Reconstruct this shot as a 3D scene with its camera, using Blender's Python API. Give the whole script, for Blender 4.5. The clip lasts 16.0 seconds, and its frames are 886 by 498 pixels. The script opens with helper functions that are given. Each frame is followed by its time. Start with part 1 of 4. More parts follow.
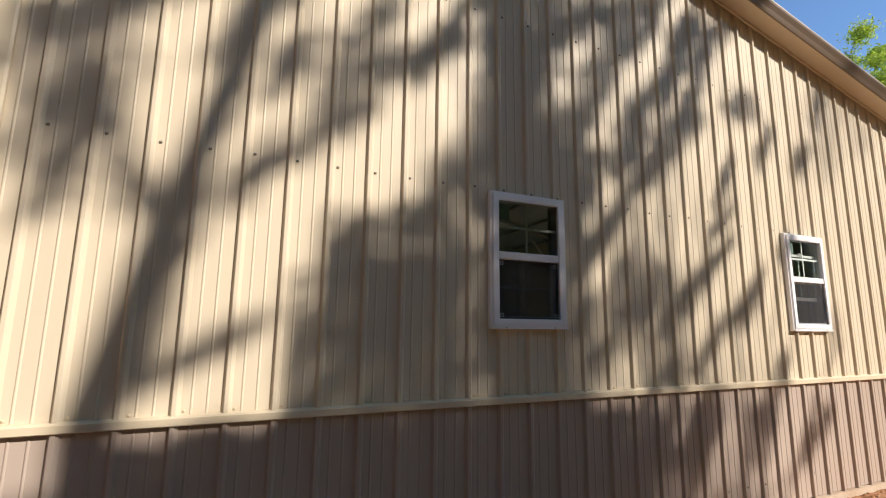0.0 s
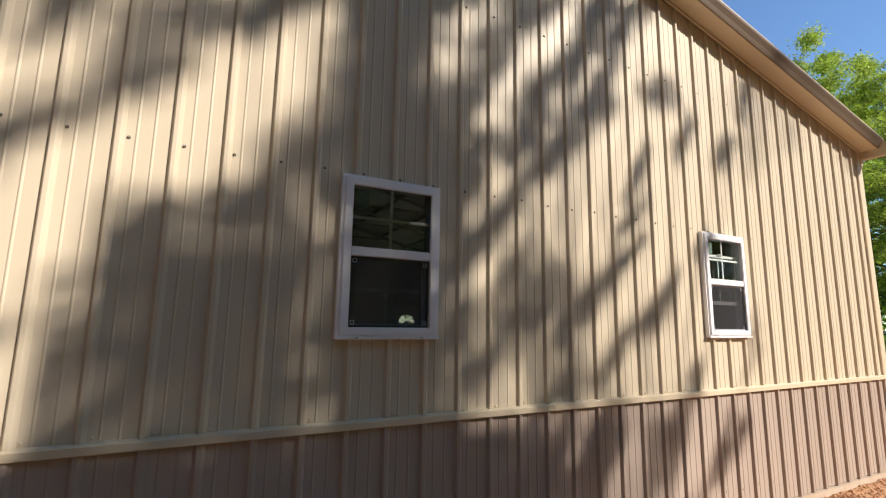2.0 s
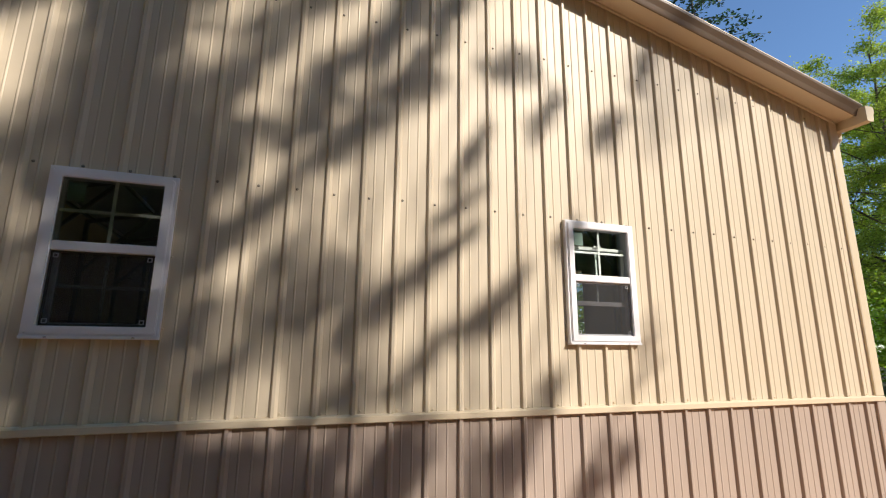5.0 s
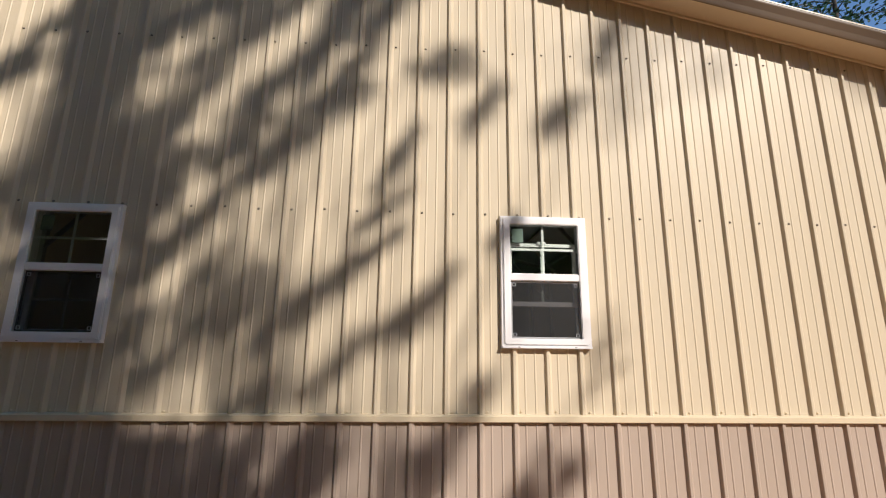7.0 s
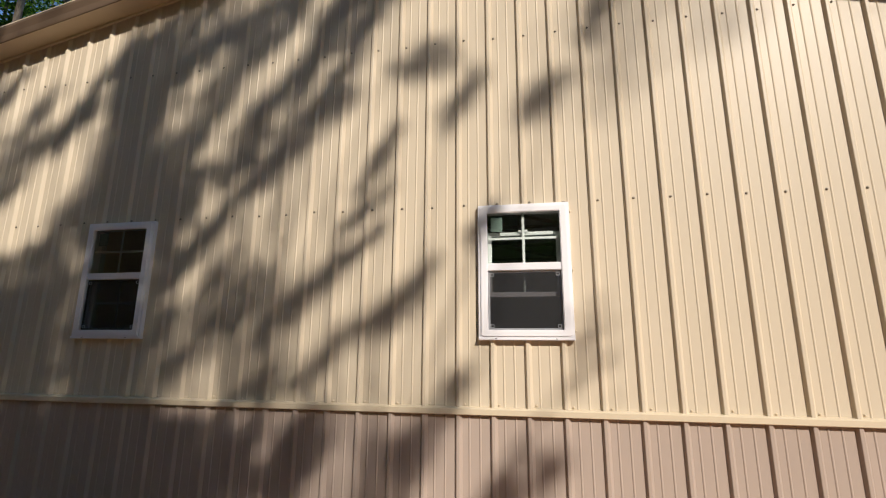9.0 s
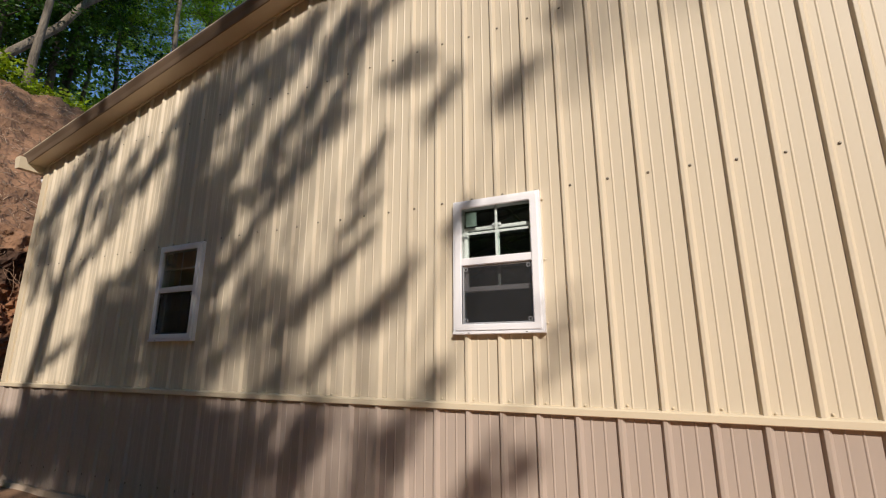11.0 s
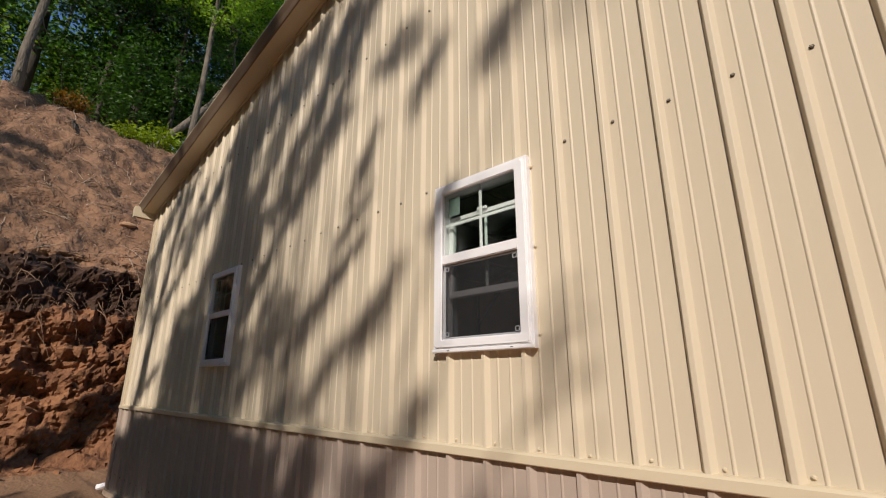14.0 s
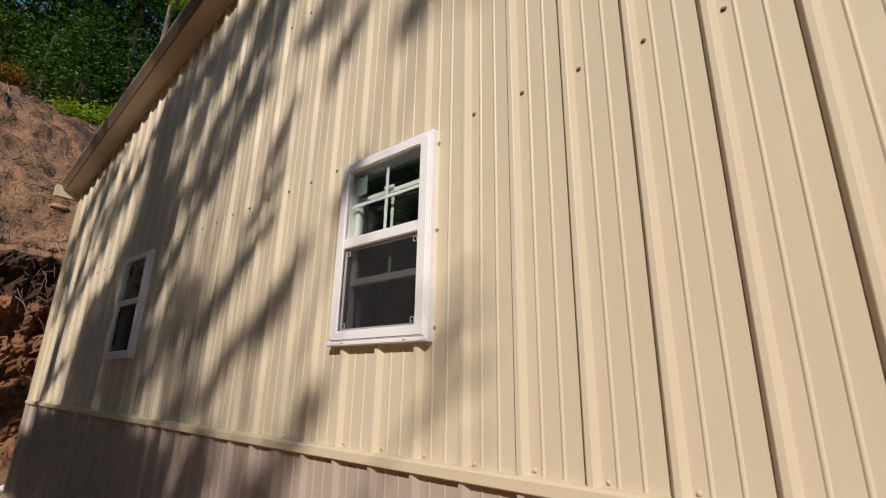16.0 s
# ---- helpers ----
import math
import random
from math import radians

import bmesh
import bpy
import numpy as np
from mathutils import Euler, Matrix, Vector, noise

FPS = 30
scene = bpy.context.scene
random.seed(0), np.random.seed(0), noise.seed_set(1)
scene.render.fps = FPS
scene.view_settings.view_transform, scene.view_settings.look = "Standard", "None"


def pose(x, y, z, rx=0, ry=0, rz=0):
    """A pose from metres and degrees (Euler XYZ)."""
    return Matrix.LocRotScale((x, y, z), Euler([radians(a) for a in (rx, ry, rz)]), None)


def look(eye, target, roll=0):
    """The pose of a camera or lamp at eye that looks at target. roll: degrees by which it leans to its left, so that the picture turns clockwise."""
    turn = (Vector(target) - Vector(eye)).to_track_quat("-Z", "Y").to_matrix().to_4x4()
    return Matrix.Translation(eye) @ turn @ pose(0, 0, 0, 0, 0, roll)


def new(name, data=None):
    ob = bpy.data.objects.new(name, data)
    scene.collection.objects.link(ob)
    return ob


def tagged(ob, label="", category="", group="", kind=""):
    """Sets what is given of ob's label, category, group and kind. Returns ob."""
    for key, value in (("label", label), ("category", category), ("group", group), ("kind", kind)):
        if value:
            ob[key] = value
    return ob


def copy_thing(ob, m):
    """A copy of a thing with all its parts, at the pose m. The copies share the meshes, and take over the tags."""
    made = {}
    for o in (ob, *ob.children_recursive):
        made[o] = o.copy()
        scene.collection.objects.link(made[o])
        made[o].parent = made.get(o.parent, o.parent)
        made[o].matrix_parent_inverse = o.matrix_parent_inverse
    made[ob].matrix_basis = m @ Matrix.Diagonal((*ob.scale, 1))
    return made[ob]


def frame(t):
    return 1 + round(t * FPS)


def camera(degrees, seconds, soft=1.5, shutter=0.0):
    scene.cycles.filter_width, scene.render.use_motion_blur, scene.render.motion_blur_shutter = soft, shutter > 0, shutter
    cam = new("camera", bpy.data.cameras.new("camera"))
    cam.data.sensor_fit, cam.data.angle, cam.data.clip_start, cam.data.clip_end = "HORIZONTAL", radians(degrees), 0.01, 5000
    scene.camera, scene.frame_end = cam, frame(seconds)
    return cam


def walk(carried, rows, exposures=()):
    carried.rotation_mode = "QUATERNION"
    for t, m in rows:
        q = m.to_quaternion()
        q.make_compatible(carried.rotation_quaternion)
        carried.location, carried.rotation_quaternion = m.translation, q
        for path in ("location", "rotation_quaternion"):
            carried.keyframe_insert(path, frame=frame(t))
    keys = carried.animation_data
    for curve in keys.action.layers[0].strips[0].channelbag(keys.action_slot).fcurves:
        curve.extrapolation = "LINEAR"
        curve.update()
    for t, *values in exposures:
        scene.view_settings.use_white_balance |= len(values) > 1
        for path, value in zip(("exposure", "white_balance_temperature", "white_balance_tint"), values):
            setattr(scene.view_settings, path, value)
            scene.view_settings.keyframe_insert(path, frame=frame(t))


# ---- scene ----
cam = camera(87.5, 16.0, soft=1.1)
PATH = [
    (0, (-4.802, -2.667, 1.549), (-4.002, -0.863, 1.87), 0.7),
    (0.5, (-4.651, -2.667, 1.548), (-3.799, -0.885, 1.864), 0.4),
    (1, (-4.406, -2.677, 1.525), (-3.519, -0.913, 1.85), 0.3),
    (1.5, (-4.176, -2.615, 1.542), (-3.277, -0.858, 1.87), 0.6),
    (2, (-3.949, -2.523, 1.629), (-3.036, -0.77, 1.938), 0.9),
    (2.5, (-3.68, -2.588, 1.607), (-2.766, -0.837, 1.92), 1.0),
    (3, (-3.385, -2.65, 1.618), (-2.502, -0.888, 1.955), 0.9),
    (3.5, (-3.064, -2.655, 1.608), (-2.244, -0.864, 1.953), 0.9),
    (4, (-2.732, -2.75, 1.583), (-1.974, -0.935, 1.944), 0.9),
    (4.5, (-2.404, -2.88, 1.56), (-1.712, -1.044, 1.948), 0.7),
    (5, (-2.019, -2.942, 1.505), (-1.404, -1.083, 1.916), 0.5),
    (7.5, (-0.432, -3.194, 1.487), (-0.443, -1.243, 1.925), 0.8),
    (8, (-0.217, -3.162, 1.454), (-0.334, -1.217, 1.903), 0.8),
    (8.5, (-0.044, -3.149, 1.514), (-0.246, -1.201, 1.921), 0.5),
    (9, (0.228, -3.143, 1.477), (-0.123, -1.218, 1.892), 0.4),
    (11.5, (1.332, -2.734, 1.372), (0.39, -1.033, 1.84), -0.1),
    (12, (1.443, -2.543, 1.368), (0.4, -0.905, 1.844), -0.2),
    (12.5, (1.59, -2.367, 1.363), (0.462, -0.784, 1.831), -0.3),
    (13, (1.651, -2.191, 1.346), (0.452, -0.667, 1.837), -0.0),
    (13.5, (1.632, -1.967, 1.354), (0.37, -0.504, 1.87), 0.1),
    (14, (1.636, -1.79, 1.371), (0.315, -0.396, 1.932), 0.2),
    (14.5, (1.689, -1.599, 1.387), (0.33, -0.261, 1.989), 0.3),
    (15, (1.754, -1.45, 1.415), (0.371, -0.146, 2.039), 0.6),
    (15.5, (1.754, -1.415, 1.417), (0.396, -0.075, 2.018), 0.7),
    (16, (1.72, -1.392, 1.361), (0.494, 0.084, 1.927), 1.2),
]
walk(cam, [(t, look(eye, aim, roll)) for t, eye, aim, roll in PATH],
     [(0.0, 0.46), (4.0, 0.44), (5.0, 0.34), (7.5, 0.08), (9.0, -0.02), (12.0, -0.11), (16.0, -0.32)])

# ---- world and sun ----
SUN_WAY = Vector((0.68, -1.0, 0.80)).normalized()
world = bpy.data.worlds.new("sky")
scene.world = world
world.use_nodes = True
wn = world.node_tree.nodes
sky = wn.new("ShaderNodeTexSky")
sky.sky_type = "NISHITA"
sky.sun_disc = False
sky.sun_elevation = math.asin(SUN_WAY.z)
sky.sun_rotation = math.atan2(SUN_WAY.x, SUN_WAY.y)
sky.air_density = 1.0
sky.dust_density = 0.0
sky.ozone_density = 3.0
wn["Background"].inputs["Strength"].default_value = 0.14
tint = wn.new("ShaderNodeMix")
tint.data_type, tint.blend_type = "RGBA", "MULTIPLY"
tint.inputs["Factor"].default_value = 1.0
tint.inputs["B"].default_value = (0.87, 0.97, 1.06, 1)
world.node_tree.links.new(sky.outputs[0], tint.inputs["A"])
world.node_tree.links.new(tint.outputs["Result"], wn["Background"].inputs["Color"])
sun = new("sun", bpy.data.lights.new("sun", "SUN"))
sun.data.energy = 5.0
sun.data.angle = radians(0.75)
sun.data.color = (1.0, 0.92, 0.83)
sun.matrix_world = look(SUN_WAY * 60, (0, 0, 0))


# ---- materials ----
def material(name, colour, rough=0.6, metal=0.0, dark=None, scale=4.0, amount=0.5, grain=60.0, bump=0.0, bump_scale=80.0, per_piece=0.0, spec=0.5, stretch=(1, 1, 1)):
    """A surface with variation at two scales: broad blotches and fine grain, plus relief."""
    m = bpy.data.materials.new(name)
    m.use_nodes = True
    n, l = m.node_tree.nodes, m.node_tree.links
    b = n["Principled BSDF"]
    b.inputs["Roughness"].default_value = rough
    b.inputs["Metallic"].default_value = metal
    b.inputs["Specular IOR Level"].default_value = spec
    tc = n.new("ShaderNodeTexCoord")
    mp = n.new("ShaderNodeMapping")
    mp.inputs["Scale"].default_value = stretch
    l.new(tc.outputs["Object"], mp.inputs[0])
    big = n.new("ShaderNodeTexNoise")
    big.inputs["Scale"].default_value = scale
    big.inputs["Detail"].default_value = 5
    fine = n.new("ShaderNodeTexNoise")
    fine.inputs["Scale"].default_value = grain
    fine.inputs["Detail"].default_value = 3
    l.new(mp.outputs[0], big.inputs[0])
    l.new(mp.outputs[0], fine.inputs[0])
    add = n.new("ShaderNodeMath")
    add.operation = "MULTIPLY_ADD"
    add.inputs[1].default_value = 0.45
    l.new(fine.outputs["Fac"], add.inputs[0])
    l.new(big.outputs["Fac"], add.inputs[2])
    ramp = n.new("ShaderNodeMapRange")
    ramp.inputs["From Min"].default_value = 0.72 - 0.28
    ramp.inputs["From Max"].default_value = 0.72 + 0.28
    ramp.inputs["To Min"].default_value = 0.0
    ramp.inputs["To Max"].default_value = amount
    l.new(add.outputs[0], ramp.inputs[0])
    mix = n.new("ShaderNodeMix")
    mix.data_type = "RGBA"
    mix.inputs["A"].default_value = (*colour, 1)
    dark = dark or tuple(c * 0.6 for c in colour)
    mix.inputs["B"].default_value = (*dark, 1)
    l.new(ramp.outputs[0], mix.inputs["Factor"])
    out = mix.outputs["Result"]
    if per_piece:
        info = n.new("ShaderNodeObjectInfo")
        geo = n.new("ShaderNodeNewGeometry")
        both = n.new("ShaderNodeMath")
        both.operation = "ADD"
        l.new(info.outputs["Random"], both.inputs[0])
        l.new(geo.outputs["Random Per Island"], both.inputs[1])
        frac = n.new("ShaderNodeMath")
        frac.operation = "FRACT"
        l.new(both.outputs[0], frac.inputs[0])
        val = n.new("ShaderNodeMapRange")
        val.inputs["To Min"].default_value = 1 - per_piece
        val.inputs["To Max"].default_value = 1 + per_piece
        l.new(frac.outputs[0], val.inputs[0])
        hsv = n.new("ShaderNodeHueSaturation")
        l.new(val.outputs[0], hsv.inputs["Value"])
        l.new(out, hsv.inputs["Color"])
        out = hsv.outputs[0]
    l.new(out, b.inputs["Base Color"])
    rr = n.new("ShaderNodeMapRange")
    rr.inputs["To Min"].default_value = max(0.02, rough - 0.08)
    rr.inputs["To Max"].default_value = min(1.0, rough + 0.1)
    l.new(big.outputs["Fac"], rr.inputs[0])
    l.new(rr.outputs[0], b.inputs["Roughness"])
    if bump:
        rel = n.new("ShaderNodeTexNoise")
        rel.inputs["Scale"].default_value = bump_scale
        rel.inputs["Detail"].default_value = 6
        l.new(mp.outputs[0], rel.inputs[0])
        bp = n.new("ShaderNodeBump")
        bp.inputs["Strength"].default_value = 0.8
        bp.inputs["Distance"].default_value = bump
        l.new(rel.outputs["Fac"], bp.inputs["Height"])
        l.new(bp.outputs[0], b.inputs["Normal"])
    return m


def leaf_material(name, colour, dark):
    m = material(name, colour, rough=0.45, dark=dark, scale=0.9, amount=0.8, grain=5.0, per_piece=0.35, spec=0.4)
    n, l = m.node_tree.nodes, m.node_tree.links
    b = n["Principled BSDF"]
    src = b.inputs["Base Color"].links[0].from_socket
    tr = n.new("ShaderNodeBsdfTranslucent")
    gain = n.new("ShaderNodeHueSaturation")
    gain.inputs["Value"].default_value = 2.2
    gain.inputs["Saturation"].default_value = 1.1
    l.new(src, gain.inputs["Color"])
    l.new(gain.outputs[0], tr.inputs["Color"])
    mixs = n.new("ShaderNodeMixShader")
    mixs.inputs[0].default_value = 0.45
    l.new(b.outputs[0], mixs.inputs[1])
    l.new(tr.outputs[0], mixs.inputs[2])
    l.new(mixs.outputs[0], n["Material Output"].inputs[0])
    return m


def glass_material(name, tint):
    m = bpy.data.materials.new(name)
    m.use_nodes = True
    n, l = m.node_tree.nodes, m.node_tree.links
    n.remove(n["Principled BSDF"])
    tr = n.new("ShaderNodeBsdfTransparent")
    tr.inputs[0].default_value = (*tint, 1)
    gl = n.new("ShaderNodeBsdfGlossy")
    gl.inputs["Roughness"].default_value = 0.015
    fr = n.new("ShaderNodeFresnel")
    fr.inputs["IOR"].default_value = 1.6
    nz = n.new("ShaderNodeTexNoise")
    nz.inputs["Scale"].default_value = 3.0
    bp = n.new("ShaderNodeBump")
    bp.inputs["Distance"].default_value = 0.004
    bp.inputs["Strength"].default_value = 0.25
    l.new(nz.outputs["Fac"], bp.inputs["Height"])
    l.new(bp.outputs[0], gl.inputs["Normal"])
    mx = n.new("ShaderNodeMixShader")
    l.new(fr.outputs[0], mx.inputs[0])
    l.new(tr.outputs[0], mx.inputs[1])
    l.new(gl.outputs[0], mx.inputs[2])
    l.new(mx.outputs[0], n["Material Output"].inputs[0])
    return m


def screen_material(name):
    m = bpy.data.materials.new(name)
    m.use_nodes = True
    n, l = m.node_tree.nodes, m.node_tree.links
    b = n["Principled BSDF"]
    b.inputs["Base Color"].default_value = (0.02, 0.02, 0.022, 1)
    b.inputs["Roughness"].default_value = 0.7
    tr = n.new("ShaderNodeBsdfTransparent")
    mx = n.new("ShaderNodeMixShader")
    mx.inputs[0].default_value = 0.45
    l.new(tr.outputs[0], mx.inputs[1])
    l.new(b.outputs[0], mx.inputs[2])
    l.new(mx.outputs[0], n["Material Output"].inputs[0])
    return m


BEIGE = material("beige_painted_steel", (0.66, 0.56, 0.42), rough=0.43, dark=(0.57, 0.48, 0.352), scale=0.7, amount=0.6, grain=9.0, bump=0.0006, bump_scale=5.0, spec=0.23, per_piece=0.015, stretch=(1, 1, 0.25))
BROWN = material("taupe_painted_steel", (0.455, 0.365, 0.305), rough=0.36, dark=(0.40, 0.32, 0.262), scale=0.9, amount=0.7, grain=9.0, bump=0.0006, bump_scale=5.0, spec=0.22, per_piece=0.02, stretch=(1, 1, 0.25))
TRIM = material("beige_trim_steel", (0.67, 0.56, 0.40), rough=0.38, dark=(0.59, 0.49, 0.345), scale=1.5, amount=0.5, grain=14.0, bump=0.0004, bump_scale=8.0)
RAKE = material("brown_rake_trim", (0.18, 0.125, 0.085), rough=0.4, dark=(0.16, 0.11, 0.075), scale=1.5, amount=0.5, grain=14.0)
SCREW = material("painted_screw_head", (0.30, 0.25, 0.185), rough=0.45, metal=0.2, grain=200)
WASHER = material("dark_rubber_washer", (0.05, 0.045, 0.04), rough=0.8, grain=200)
VINYL = material("white_vinyl", (0.89, 0.865, 0.875), rough=0.35, dark=(0.80, 0.775, 0.785), scale=6.0, amount=0.35, grain=40)
GLASS = glass_material("window_glass", (0.72, 0.82, 0.77))
CLEAR = bpy.data.materials.new("clear_inner_face")
CLEAR.use_nodes = True
CLEAR.node_tree.nodes.remove(CLEAR.node_tree.nodes["Principled BSDF"])
CLEAR.node_tree.links.new(CLEAR.node_tree.nodes.new("ShaderNodeBsdfTransparent").outputs[0], CLEAR.node_tree.nodes["Material Output"].inputs[0])
SCREEN = screen_material("insect_screen")
CLIP = material("grey_plastic_clip", (0.45, 0.45, 0.47), rough=0.4, grain=90)
STICKER = material("pale_paper_sticker", (0.24, 0.30, 0.27), rough=0.7, grain=90)
CONCRETE = material("pale_concrete", (0.52, 0.42, 0.33), rough=0.9, dark=(0.40, 0.27, 0.17), scale=3, amount=0.8, grain=40, bump=0.006, bump_scale=30)
CLAY = material("red_clay", (0.36, 0.165, 0.075), rough=0.95, dark=(0.10, 0.04, 0.02), scale=2.4, amount=0.95, grain=16, bump=0.09, bump_scale=8)
DIRT = material("orange_dirt_ground", (0.56, 0.315, 0.17), rough=0.95, dark=(0.36, 0.18, 0.09), scale=1.2, amount=0.8, grain=22, bump=0.03, bump_scale=16)
LITTER = material("brown_leaf_litter", (0.36, 0.195, 0.11), rough=0.95, dark=(0.12, 0.062, 0.034), scale=1.3, amount=0.9, grain=18, bump=0.05, bump_scale=14)
# topsoil band, darkened further for the shadow under the overhang
SHADED_TOPSOIL = material("shaded_topsoil", (0.10, 0.05, 0.028), rough=0.95, dark=(0.035, 0.018, 0.012), scale=2.5, amount=0.9, grain=25, bump=0.06, bump_scale=10)
BARK = material("grey_bark", (0.25, 0.205, 0.155), rough=0.9, dark=(0.06, 0.047, 0.036), scale=7, amount=1.0, grain=34, bump=0.05, bump_scale=26, stretch=(1, 1, 0.25))
DARK_BARK = material("dark_bark", (0.085, 0.066, 0.05), rough=0.95, dark=(0.03, 0.024, 0.02), scale=3, amount=0.9, grain=25, bump=0.02, bump_scale=30, stretch=(1, 1, 0.25))


def yard_material():
    """Bare dirt, its colour darkened westward for tree shade and far off to cut bounce."""
    m = material("yard_ground", (0.56, 0.315, 0.17), rough=0.95, dark=(0.36, 0.18, 0.09), scale=1.2, amount=0.8, grain=22, bump=0.03, bump_scale=16)
    n, l = m.node_tree.nodes, m.node_tree.links
    b = n["Principled BSDF"]
    dirt = b.inputs["Base Color"].links[0].from_socket
    tc = n.new("ShaderNodeTexCoord")
    cut = n.new("ShaderNodeSeparateXYZ")
    l.new(tc.outputs["Object"], cut.inputs[0])
    ragged = n.new("ShaderNodeTexNoise")
    ragged.inputs["Scale"].default_value = 0.45
    ragged.inputs["Detail"].default_value = 7
    l.new(tc.outputs["Object"], ragged.inputs["Vector"])
    masks = []
    for axis, sign, edge in (("Y", -1.0, 8.0), ("X", 1.0, 9.0), ("X", -1.0, 1.6)):
        far = n.new("ShaderNodeMath")
        far.operation = "MULTIPLY_ADD"
        far.inputs[1].default_value = sign
        l.new(cut.outputs[axis], far.inputs[0])
        wob = n.new("ShaderNodeMath")
        wob.operation = "MULTIPLY"
        wob.inputs[1].default_value = 5.0
        l.new(ragged.outputs["Fac"], wob.inputs[0])
        l.new(wob.outputs[0], far.inputs[2])
        step = n.new("ShaderNodeMapRange")
        step.inputs["From Min"].default_value = edge + 1.8
        step.inputs["From Max"].default_value = edge + 3.0
        l.new(far.outputs[0], step.inputs[0])
        masks.append(step.outputs[0])
    top = n.new("ShaderNodeMath")
    top.operation = "MAXIMUM"
    l.new(masks[0], top.inputs[0])
    l.new(masks[1], top.inputs[1])
    # darker brown to the west stands in for shade on the ground
    dim_west = n.new("ShaderNodeMix")
    dim_west.data_type = "RGBA"
    dim_west.inputs["B"].default_value = (0.24, 0.135, 0.075, 1)
    l.new(masks[2], dim_west.inputs["Factor"])
    l.new(dirt, dim_west.inputs["A"])
    # unseen far ground, painted dark green-brown to throw less light back
    dim_far = n.new("ShaderNodeMix")
    dim_far.data_type = "RGBA"
    dim_far.inputs["A"].default_value = (0.085, 0.095, 0.035, 1)
    dim_far.inputs["B"].default_value = (0.06, 0.042, 0.022, 1)
    l.new(ragged.outputs["Fac"], dim_far.inputs["Factor"])
    both = n.new("ShaderNodeMix")
    both.data_type = "RGBA"
    l.new(top.outputs[0], both.inputs["Factor"])
    l.new(dim_west.outputs["Result"], both.inputs["A"])
    l.new(dim_far.outputs["Result"], both.inputs["B"])
    l.new(both.outputs["Result"], b.inputs["Base Color"])
    return m


YARD = yard_material()
ROOT = material("pale_root", (0.30, 0.18, 0.11), rough=0.9, grain=40)
STICK = material("bleached_stick", (0.50, 0.38, 0.28), rough=0.85, dark=(0.28, 0.18, 0.11), scale=4, amount=0.8, grain=40)
TWIG = material("dry_twigs", (0.36, 0.25, 0.17), rough=0.9, dark=(0.14, 0.085, 0.05), scale=1.0, amount=0.8, grain=12, per_piece=0.5)
STONE = material("orange_stone", (0.52, 0.30, 0.17), rough=0.9, scale=5, grain=40, bump=0.01)
LEAF = leaf_material("spring_green_leaves", (0.26, 0.38, 0.05), (0.10, 0.19, 0.025))
PALE_LEAF = leaf_material("pale_spring_leaves", (0.33, 0.39, 0.08), (0.16, 0.24, 0.045))
DEEP_LEAF = leaf_material("deep_green_leaves", (0.055, 0.12, 0.018), (0.02, 0.05, 0.01))
LIME_LEAF = leaf_material("lime_green_leaves", (0.26, 0.32, 0.03), (0.13, 0.2, 0.02))
NEEDLE = leaf_material("conifer_needles", (0.028, 0.055, 0.03), (0.012, 0.025, 0.016))
RUST_LEAF = leaf_material("rusty_fern_leaves", (0.30, 0.13, 0.03), (0.12, 0.10, 0.02))
INSULATION = material("white_foil_insulation", (0.66, 0.68, 0.68), rough=0.33, metal=0.5, scale=2, amount=0.6, grain=12, bump=0.02, bump_scale=8)
FRAME_STEEL = material("galvanised_frame", (0.36, 0.36, 0.34), rough=0.55, metal=0.0, scale=5, grain=30)
SLAB = material("concrete_floor", (0.36, 0.35, 0.33), rough=0.75, scale=2, grain=30)
WOOD = material("pine_post", (0.46, 0.33, 0.19), rough=0.7, scale=3, grain=30, stretch=(1, 1, 0.1))


# ---- mesh helpers ----
def mesh_of(name, verts, faces, mat, smooth=False):
    me = bpy.data.meshes.new(name)
    me.from_pydata([tuple(v) for v in verts], [], [tuple(f) for f in faces])
    for m in (mat if isinstance(mat, (list, tuple)) else [mat]):
        me.materials.append(m)
    if smooth:
        me.shade_smooth()
    me.update()
    return me


def part(name, bm, mat, parent=None, label=""):
    """Links a bmesh (or a mesh) as one object under a thing or part."""
    if isinstance(bm, bpy.types.Mesh):
        me = bm
    else:
        bmesh.ops.recalc_face_normals(bm, faces=bm.faces)
        me = bpy.data.meshes.new(name)
        bm.to_mesh(me)
        bm.free()
        me.materials.append(mat)
    ob = new(name, me)
    if parent:
        ob.parent = parent
    if label:
        ob["label"] = label
    return ob


def box(x0, x1, y0, y1, z0, z1, bevel=0.0, bm=None):
    """A box with worn edges, added to bm."""
    bm = bm or bmesh.new()
    made = bmesh.ops.create_cube(bm, size=1.0)["verts"]
    bmesh.ops.scale(bm, vec=(x1 - x0, y1 - y0, z1 - z0), verts=made)
    bmesh.ops.translate(bm, vec=((x0 + x1) / 2, (y0 + y1) / 2, (z0 + z1) / 2), verts=made)
    if bevel:
        edges = list({e for v in made for e in v.link_edges})
        bmesh.ops.bevel(bm, geom=edges, offset=bevel, segments=2, affect="EDGES")
    return bm


